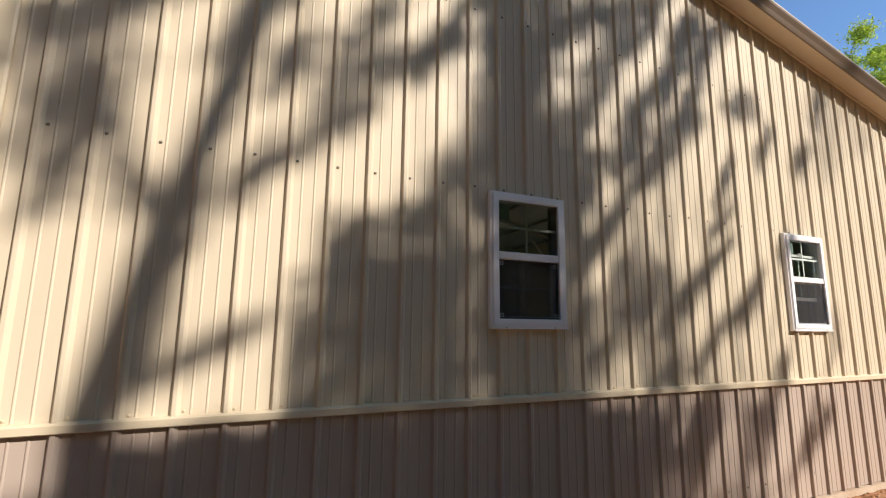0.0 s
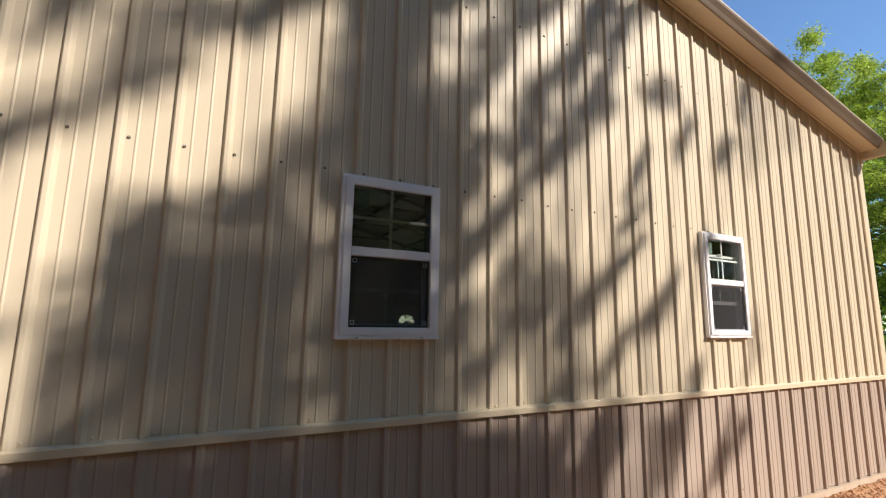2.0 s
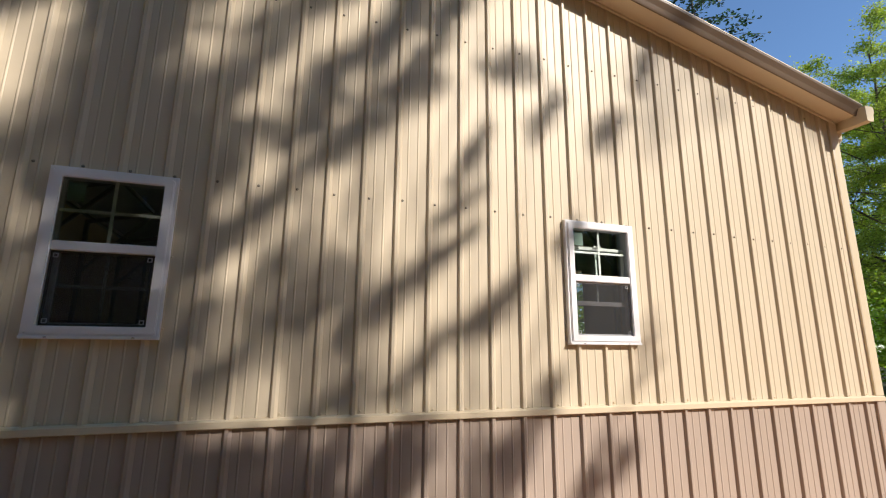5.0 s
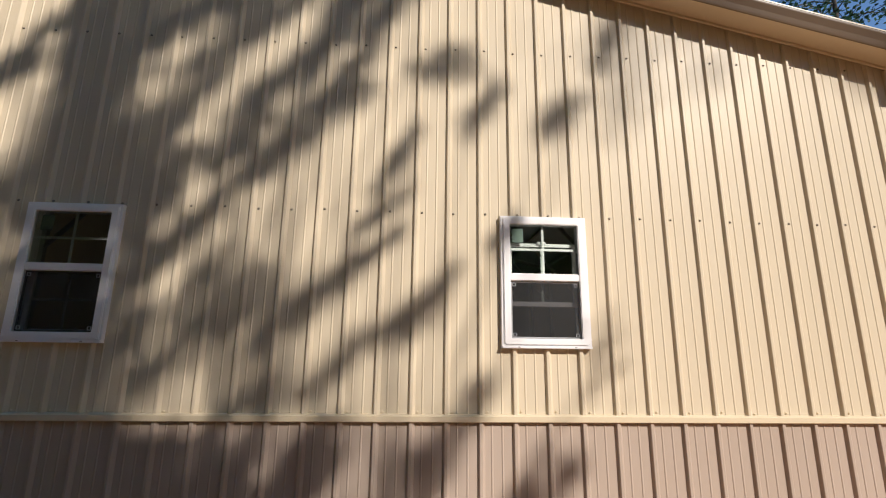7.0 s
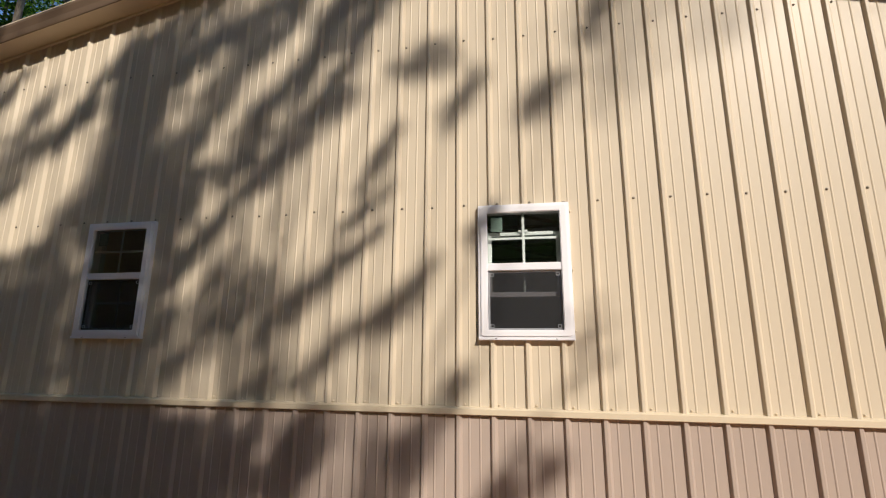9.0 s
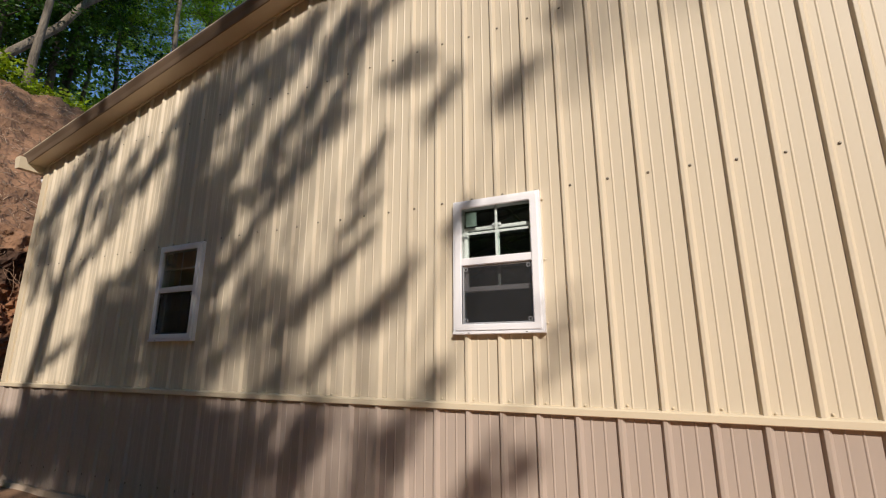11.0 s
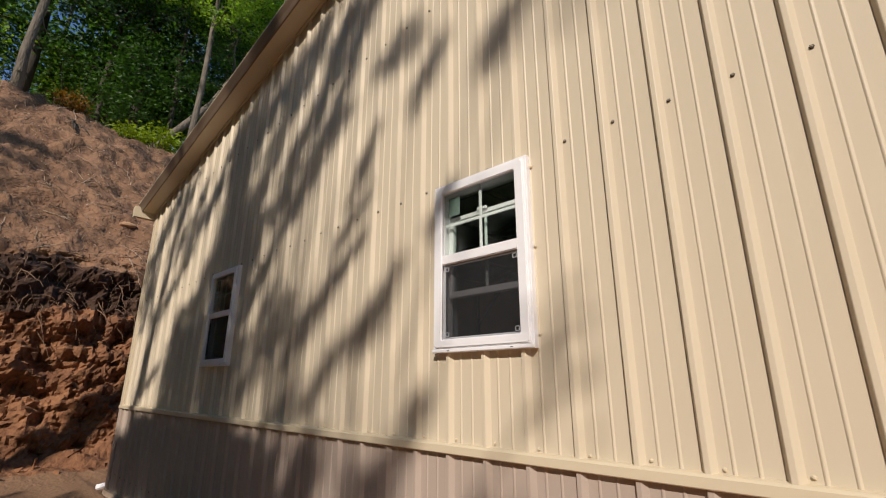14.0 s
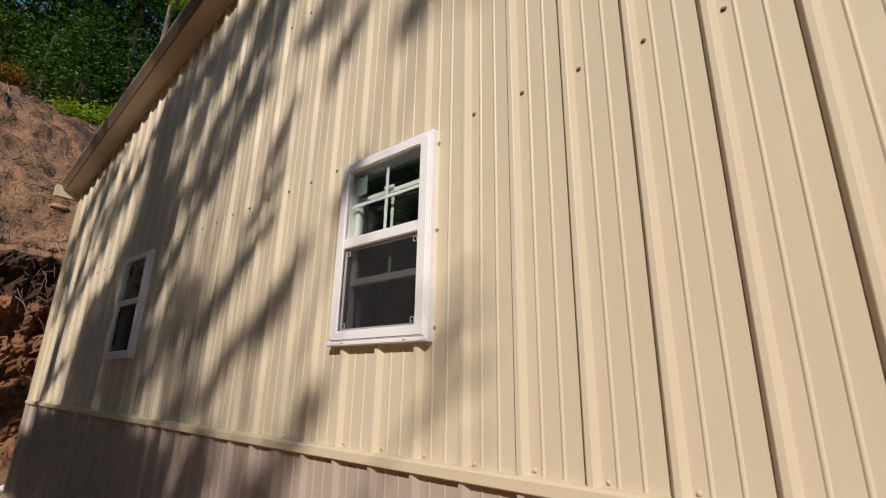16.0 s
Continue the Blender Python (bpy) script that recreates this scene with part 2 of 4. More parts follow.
def ring(x0, x1, z0, z1, wl, wr, wb, wt, y0, y1, bevel=0.003, bm=None):
    """A rectangular frame with an opening."""
    bm = bm or bmesh.new()
    o = [(x0, z0), (x1, z0), (x1, z1), (x0, z1)]
    i = [(x0 + wl, z0 + wb), (x1 - wr, z0 + wb), (x1 - wr, z1 - wt), (x0 + wl, z1 - wt)]
    f = [[bm.verts.new((a, y, b)) for a, b in s] for y in (y0, y1) for s in (o, i)]
    fo, fi, bo, bi = f
    fresh = []
    for k in range(4):
        j = (k + 1) % 4
        for quad in ((fo[k], fo[j], fi[j], fi[k]), (bo[k], bi[k], bi[j], bo[j]), (fo[k], bo[k], bo[j], fo[j]), (fi[k], fi[j], bi[j], bi[k])):
            fresh.append(bm.faces.new(quad))
    if bevel:
        edges = list({e for q in fresh for e in q.edges if len({round(v.co.y, 5) for v in e.verts}) == 1 and abs(e.verts[0].co.y - y0) < 1e-6})
        bmesh.ops.bevel(bm, geom=edges, offset=bevel, segments=2, affect="EDGES")
    return bm


def extrude(outline, way, bm=None):
    """A closed outline swept along a vector into a solid."""
    bm = bm or bmesh.new()
    a = [bm.verts.new(p) for p in outline]
    b = [bm.verts.new(tuple(Vector(p) + Vector(way))) for p in outline]
    bm.faces.new(a)
    bm.faces.new(list(reversed(b)))
    for k in range(len(a)):
        j = (k + 1) % len(a)
        bm.faces.new((a[k], b[k], b[j], a[j]))
    return bm


def tube(points, radii, sides=8):
    """Vertices and faces of a tapered tube."""
    pts = [Vector(p) for p in points]
    verts, faces = [], []
    for i, p in enumerate(pts):
        d = (pts[min(i + 1, len(pts) - 1)] - pts[max(i - 1, 0)]).normalized()
        u = d.orthogonal().normalized() if i == 0 else (u - d * u.dot(d)).normalized()
        v = d.cross(u)
        for k in range(sides):
            a = 2 * math.pi * k / sides
            verts.append(p + (u * math.cos(a) + v * math.sin(a)) * radii[i])
    for i in range(len(pts) - 1):
        for k in range(sides):
            j = (k + 1) % sides
            faces.append((i * sides + k, i * sides + j, (i + 1) * sides + j, (i + 1) * sides + k))
    faces.append(tuple(reversed(range(sides))))
    faces.append(tuple(range((len(pts) - 1) * sides, len(pts) * sides)))
    return verts, faces


def join(pieces):
    verts, faces = [], []
    for v, f in pieces:
        o = len(verts)
        verts += list(v)
        faces += [tuple(i + o for i in q) for q in f]
    return verts, faces


# ---- plan ----
PITCH = 0.2286                      # rib spacing of the steel panels
X0, X1 = -26 * PITCH - 0.01, 14 * PITCH + 0.01
MID = (X0 + X1) / 2
BASE, TRIM_TOP = 0.085, 1.10
EAVE, SLOPE = 3.80, 0.228           # wall height at the corners, rise of the rake
OVER = 0.205                        # overhang of the rake
DEEP = 12.0
WIN_W, WIN_Z0, WIN_Z1 = 0.618, 1.524, 2.449
WINDOWS = (-14 * PITCH - 0.094, -0.094)


def rake(x):
    return EAVE + SLOPE * ((X1 - MID) - abs(x - MID))


# ---- ground: one sheet with the cut bank and the wooded slope ----
def ground():
    prof = [(420, 0), (120, 0), (40, 0), (20, 0), (10, 0), (6, 0), (4, 0), (3.4, 0), (2.5, 0), (1.5, 0), (0.5, 0), (-0.5, 0), (-2, 0), (-3.5, 0), (-4.5, 0), (-5.2, 0), (-5.8, 0), (-6.3, 0), (-6.8, 0.02), (-7.2, 0.08), (-7.6, 0.22),
            (-7.95, 0.42), (-8.1, 0.8), (-8.2, 1.3), (-8.32, 1.9), (-8.42, 2.4), (-8.4, 2.75), (-8.34, 3.05), (-8.42, 3.3), (-8.8, 3.62),
            (-9.5, 4.45), (-10.6, 5.75), (-11.6, 6.9), (-12.3, 7.75), (-12.8, 8.1), (-13.8, 8.4), (-15.5, 9.1), (-19, 10.7), (-26, 14), (-40, 20), (-90, 36), (-420, 60)]
    fine = []
    for (xa, za), (xb, zb) in zip(prof, prof[1:]):
        n = max(1, int(math.hypot(xb - xa, zb - za) / 0.045)) if -13.2 < xb and xa < -6.6 else max(1, int(abs(xb - xa) / 0.22)) if -6.7 <= xb and xa < 3.9 else 1
        fine += [(xa + (xb - xa) * i / n, za + (zb - za) * i / n) for i in range(n)]
    fine.append(prof[-1])
    ys = [-420, -120, -50, -30, -20, -14, -10] + [-9 + 0.25 * i for i in range(22)] + [-3.5 + 0.045 * i for i in range(160)] + [3.9, 4.2, 4.7, 5.3, 6, 7, 8.5, 10, 13, 17, 25, 50, 120, 420]
    verts, faces, mats = [], [], []
    for x, z in fine:
        for y in ys:
            p = Vector((x, y, z))
            near = -14 < x < -6.9 and -40 < y < 40
            if near:
                k = min(1.0, (-6.9 - x) / 1.0)
                big = noise.fractal(Vector((x * 0.45, y * 0.45, z * 0.4)), 1.0, 2.0, 4)
                cliff = 0.35 < z < 3.45
                rib = noise.ridged_multi_fractal(Vector((3.1, y * 1.5, z * 0.5)), 0.9, 2.1, 5, 1.0, 2.0) - 1.1 if cliff else 0
                ledge = noise.fractal(Vector((9.0, y * 1.1, z * 3.6)), 0.8, 2.0, 5) if cliff else 0
                rough = noise.fractal(Vector((x * 3.2, y * 3.2, z * 3.2)), 1.0, 2.0, 5)
                if cliff:
                    d1, d2 = noise.voronoi(Vector((x * 1.5, y * 3.4 + 0.4 * rough, z * 2.3 + 0.4 * rough)))[0][:2]
                    p.x -= k * 0.09 * max(0.0, 1 - (d2 - d1) * 4.5)
                    d1, d2 = noise.voronoi(Vector((x * 4, y * 8, z * 6)))[0][:2]
                    p.x -= k * 0.05 * max(0.0, 1 - (d2 - d1) * 4)
                p.x += k * (0.22 * big + 0.17 * rib + 0.13 * ledge + 0.09 * rough * (1.5 if cliff else 0.3))
                p.z += k * (0.22 * noise.fractal(Vector((x * 0.5, y * 0.5, 7)), 1.0, 2.0, 3) + (0.13 if not cliff else 0.05) * rough)
                p.z += k * (-0.10 * max(-3, min(3, y))) * (z / 8.0)
                if z > 7.0:
                    p.z += 0.16 * noise.fractal(Vector((x * 1.2, y * 1.2, 3)), 1.0, 2.0, 3)
            elif x > -7 and x < 4 and -12 < y < 0:
                p.z += 0.012 * noise.fractal(Vector((x * 2.5, y * 2.5, 1)), 1.0, 2.0, 4) + 0.03 * math.exp(-((y + 0.1) / 0.35) ** 2)
            elif x < -14:
                p.z += (-0.10 * max(-3, min(3, y))) + 0.8 * noise.fractal(Vector((x * 0.1, y * 0.1, 2)), 1.0, 2.0, 3)
            verts.append(p)
    c = len(ys)
    for i in range(len(fine) - 1):
        for j in range(c - 1):
            faces.append((i * c + j, i * c + j + 1, (i + 1) * c + j + 1, (i + 1) * c + j))
            z = fine[i][1]
            x = fine[i][0]
            w = noise.noise(Vector((0.5, ys[j] * 1.3, z * 1.3))) * 0.35
            mats.append(0 if x > -7.3 else (1 if z + w < 2.55 else (2 if z + w < 3.25 else 3)))
    me = mesh_of("ground", verts, faces, [YARD, CLAY, SHADED_TOPSOIL, LITTER], smooth=True)
    me.polygons.foreach_set("material_index", mats)
    me.polygons.foreach_set("use_smooth", [m not in (1, 2) for m in mats])
    return tagged(new("ground", me), "orange dirt yard with a steep red clay cut bank and littered slope", "ground", kind="structure")


land = ground()


# ---- gable wall: inner wall with window openings, then the steel panels ----
def wall_body():
    bm = bmesh.new()
    xs = [X0 + 0.02]
    for w in WINDOWS:
        xs += [w + 0.03, w + WIN_W - 0.03]
    xs.append(X1 - 0.02)
    if xs[2] < MID < xs[3]:
        xs.insert(3, MID)
    holes = [(w + 0.03, w + WIN_W - 0.03) for w in WINDOWS]
    for a, b in zip(xs, xs[1:]):
        hole = any(abs(a - h[0]) < 1e-6 for h in holes)
        for z0, za, zb in ([(BASE, WIN_Z0 + 0.03, WIN_Z0 + 0.03), (WIN_Z1 - 0.03, rake(a) - 0.02, rake(b) - 0.02)] if hole else [(BASE, rake(a) - 0.02, rake(b) - 0.02)]):
            extrude([(a, 0.004, z0), (b, 0.004, z0), (b, 0.004, zb), (a, 0.004, za)], (0, 0.12, 0), bm)
    wall = part("wall_gable", bm, INSULATION)
    tagged(wall, "steel-clad gable wall, cream above taupe wainscot, sunlit", "wall", kind="structure")
    return wall


# rib profile over one pitch: offset from the rib's middle, and height
PROFILE = [(-0.0285, 0.0), (-0.0180, 0.0200), (-0.0150, 0.0222), (0.0010, 0.0222), (0.0045, 0.0202), (0.0205, 0.0), (0.0585, 0.0), (0.0625, 0.0030), (0.0655, 0.0038), (0.0685, 0.0030), (0.0730, 0.0),
           (0.1285, 0.0), (0.1325, 0.0030), (0.1355, 0.0038), (0.1385, 0.0030), (0.1430, 0.0)]


def profile(xa, xb):
    pts = []
    for k in range(-27, 16):
        pts += [(k * PITCH + d, h) for d, h in PROFILE]
    pts = [p for p in pts if xa < p[0] < xb]
    cuts = [xa, xb] + [c for w in WINDOWS for c in (w + 0.02, w + WIN_W - 0.02) if xa < c < xb] + ([MID] if xa < MID < xb else [])
    full = sorted((k * PITCH + d, h) for k in range(-28, 17) for d, h in PROFILE)
    for c in cuts:
        for (a, ha), (b, hb) in zip(full, full[1:]):
            if a <= c < b:
                pts.append((c, ha + (hb - ha) * (c - a) / (b - a)))
    return sorted(pts)


def panel(name, xa, xb, z0, top, mat, wall, lift=0.0, holes=()):
    pts = profile(xa, xb)
    verts, faces = [], []
    for (a, ha), (b, hb) in zip(pts, pts[1:]):
        if b - a < 1e-7:
            continue
        mid = (a + b) / 2
        bands = [(z0, z0, top(a), top(b))]
        for h0, h1, hz0, hz1 in holes:
            if h0 < mid < h1:
                bands = [(z0, z0, hz0, hz0), (hz1, hz1, top(a), top(b))]
        for za, zb, ta, tb in bands:
            o = len(verts)
            for back in (0.0, 0.0012):
                verts += [(a, -ha - lift + back, za), (b, -hb - lift + back, zb), (b, -hb - lift + back, tb), (a, -ha - lift + back, ta)]
            faces += [(o, o + 1, o + 2, o + 3), (o + 7, o + 6, o + 5, o + 4), (o, o + 4, o + 5, o + 1), (o + 3, o + 2, o + 6, o + 7)]
    bm = bmesh.new()
    raw = mesh_of(name, verts, faces, mat)
    bm.from_mesh(raw)
    bpy.data.meshes.remove(raw)
    bmesh.ops.remove_doubles(bm, verts=bm.verts, dist=1e-5)
    me = bpy.data.meshes.new(name)
    bm.to_mesh(me)
    bm.free()
    me.materials.append(mat)
    return part(name, me, mat, wall)


def screw_mesh():
    v, f = [], []
    rings = [(0.0085, 0.0), (0.0085, 0.002), (0.0055, 0.0022), (0.0055, 0.0060), (0.0035, 0.0075)]
    for r, d in rings:
        v += [(r * math.cos(math.pi * k / 3), -d, r * math.sin(math.pi * k / 3)) for k in range(6)]
    for i in range(4):
        f += [(i * 6 + k, i * 6 + (k + 1) % 6, i * 6 + 6 + (k + 1) % 6, i * 6 + 6 + k) for k in range(6)]
    f.append(tuple(range(24, 30)))
    me = mesh_of("screw", v, f, [SCREW, WASHER])
    me.polygons.foreach_set("material_index", [1] * 12 + [0] * 13)
    return me


wall = wall_body()
HOLES = [(w + 0.02, w + WIN_W - 0.02, WIN_Z0 + 0.02, WIN_Z1 - 0.02) for w in WINDOWS]
for i in range(14):
    xa = X0 + 0.01 if i == 0 else (-26 + 3 * i - 1) * PITCH + 0.026
    xb = min(X1 - 0.01, (-26 + 3 * i + 2) * PITCH + 0.026)
    xa, xb = max(xa, X0 + 0.01), max(xb, xa + 0.1)
    if xa < X1 - 0.02:
        panel("wall_panel", xa, xb, TRIM_TOP - 0.01, lambda x: rake(x) - 0.004, BEIGE, wall, 0.0, HOLES)
        panel("wainscot_panel", xa, xb, BASE, lambda x: TRIM_TOP - 0.03, BROWN, wall)


# ---- trims of the wall ----
def trims():
    # drip trim between the two colours
    bm = extrude([(X0 + 0.005, -0.0005, TRIM_TOP), (X0 + 0.005, -0.026, TRIM_TOP - 0.004), (X0 + 0.005, -0.036, TRIM_TOP - 0.012), (X0 + 0.005, -0.036, TRIM_TOP - 0.045), (X0 + 0.005, -0.032, TRIM_TOP - 0.049), (X0 + 0.005, -0.0005, TRIM_TOP - 0.042)], (X1 - X0 - 0.01, 0, 0))
    tagged(part("trim", bm, TRIM), "cream steel drip trim along the top of the wainscot", "trim", kind="structure")
    for side, xc in ((1, X1), (-1, X0)):
        for z0, z1, mat, tone in ((TRIM_TOP - 0.001, EAVE - 0.01, TRIM, "cream"), (BASE, TRIM_TOP - 0.05, BROWN, "taupe")):
            a, b = xc - side * 0.105, xc + side * 0.006
            bm = extrude([(a, -0.021, z0), (a + side * 0.012, -0.025, z0), (b - side * 0.006, -0.025, z0), (b, -0.019, z0), (b, 0.10, z0), (b - side * 0.004, 0.10, z0), (b - side * 0.004, -0.001, z0), (a, -0.001, z0)], (0, 0, z1 - z0))
            tagged(part("corner_trim", bm, mat), tone + " folded steel corner trim of the building", "trim", kind="structure")
    # slab edge under the panels
    bm = bmesh.new()
    n = 90
    for i in range(n):
        a, b = X0 + (X1 - X0) * i / n, X0 + (X1 - X0) * (i + 1) / n
        o = [-0.035 - 0.012 * noise.noise(Vector((x * 4, 0, 0))) for x in (a, b)]
        t = [BASE - 0.006 + 0.006 * noise.noise(Vector((x * 6, 3, 0))) for x in (a, b)]
        v = [bm.verts.new(p) for p in ((a, o[0] - 0.02, -0.05), (b, o[1] - 0.02, -0.05), (b, o[1], t[1]), (a, o[0], t[0]), (b, 0.1, t[1]), (a, 0.1, t[0]))]
        bm.faces.new(v[:4])
        bm.faces.new((v[3], v[2], v[4], v[5]))
    bmesh.ops.remove_doubles(bm, verts=bm.verts, dist=1e-5)
    tagged(part("slab_edge", bm, CONCRETE), "rough pale concrete slab edge smeared with clay", "foundation", kind="structure")


trims()


# ---- roof, soffit, rake fascia ----
def roof():
    top = tagged(new("roof"), "low-pitched steel gable roof with tan rake trim", "roof", kind="structure")
    y0 = -OVER
    for side in (-1, 1):
        xe = X1 + 0.05 if side > 0 else X0 - 0.05
        ze = rake(X1) - SLOPE * 0.05
        zr = rake(MID)
        # sheet with ribs along the slope
        v, f = [], []
        n = int((DEEP + 2 * OVER) / PITCH)
        col = []
        for k in range(n + 1):
            for d, h in PROFILE[:6] + [(0.114, 0.0)]:
                y = y0 + 0.03 + k * PITCH + d
                if y0 - 0.005 <= y <= DEEP + OVER:
                    col.append((y, h))
        for y, h in col:
            v += [(xe + side * 0.04, y, ze + 0.109 - SLOPE * 0.04 + h), (MID, y, zr + 0.109 + h)]
        for k in range(len(col) - 1):
            f.append((2 * k, 2 * k + 2, 2 * k + 3, 2 * k + 1))
        part("roof_sheet", mesh_of("roof_sheet", v, f, [BROWN]), None, top)
        # soffit board and wall-side strip under the overhang
        bm = extrude([(xe, y0 + 0.012, ze), (xe, -0.001, ze), (xe, -0.001, ze + 0.012), (xe, y0 + 0.012, ze + 0.012)], (MID - xe, 0, zr - ze))
        part("soffit", bm, TRIM, top)
        bm = extrude([(xe - side * 0.1, -0.034, ze + SLOPE * 0.1 - 0.022), (xe - side * 0.1, -0.0205, ze + SLOPE * 0.1 - 0.026), (xe - side * 0.1, -0.0205, ze + SLOPE * 0.1 - 0.001), (xe - side * 0.1, -0.034, ze + SLOPE * 0.1 - 0.001)], (MID - xe + side * 0.1, 0, zr - ze - SLOPE * 0.1))
        part("soffit_channel", bm, TRIM, top)
        # stepped rake fascia
        outline = [(0.012, -0.006), (0.0, -0.006), (-0.006, 0.006), (-0.018, 0.038), (-0.033, 0.066), (-0.042, 0.083), (-0.044, 0.092), (-0.044, 0.106), (0.06, 0.116), (0.06, 0.104), (0.012, 0.102)]
        bm = extrude([(xe, y0 + a, ze + b) for a, b in outline], (MID - xe, 0, zr - ze))
        part("rake_fascia", bm, RAKE, top)
        # roof edge in cream, so the sun's highlight line is in its colour
        lip = [(-0.047, 0.102), (-0.047, 0.113), (-0.040, 0.119), (0.05, 0.128), (0.05, 0.1165), (-0.0405, 0.1075)]
        bm = extrude([(xe, y0 + a, ze + b) for a, b in lip], (MID - xe, 0, zr - ze))
        part("roof_edge_lip", bm, TRIM, top, "folded roof edge, cream for its sunlit highlight line")
    return top


roof()


# ---- gutters at the eaves ----
def gutter(side):
    xw = X1 if side > 0 else X0
    g = tagged(new("gutter"), "cream steel eave gutter with a closed end", "gutter")
    g.location = (xw, 0, EAVE - 0.095)
    ya, yb = -OVER - 0.085, DEEP
    prof = [(0.0, 0.155), (0.0, 0.0), (0.085, 0.0), (0.098, 0.03), (0.102, 0.07), (0.115, 0.10), (0.118, 0.125), (0.108, 0.135), (0.102, 0.128), (0.10, 0.105), (0.088, 0.075), (0.084, 0.035), (0.076, 0.012), (0.012, 0.012), (0.012, 0.155)]
    bm = extrude([(side * (a + 0.012), ya + 0.006, b) for a, b in prof], (0, yb - ya - 0.006, 0))
    part("trough", bm, TRIM, g)
    cap = [(0.0, 0.158), (0.0, -0.003), (0.088, -0.003), (0.101, 0.03), (0.105, 0.07), (0.118, 0.10), (0.121, 0.128), (0.108, 0.158)]
    bm = extrude([(side * (a + 0.012), ya, b) for a, b in cap], (0, 0.0055, 0))
    part("end_cap", bm, TRIM, g)
    # outlet elbow turning back to the wall and the downspout on the side wall
    low = -(EAVE - 0.095)
    pts = [(side * 0.07, 0.02, 0.0), (side * 0.07, 0.02, -0.06), (side * 0.068, 0.06, -0.12), (side * 0.055, 0.17, -0.19), (side * 0.05, 0.2, -0.28), (side * 0.05, 0.2, low + 0.24), (side * 0.07, 0.17, low + 0.15), (side * 0.20, 0.04, low + 0.09), (side * 0.30, -0.03, low + 0.06)]
    v, f = tube(pts, [0.038] * len(pts), 8)
    part("downspout", mesh_of("downspout", v, f, [TRIM if side > 0 else VINYL]), None, g)
    return g


gutter(1)
gutter(-1)


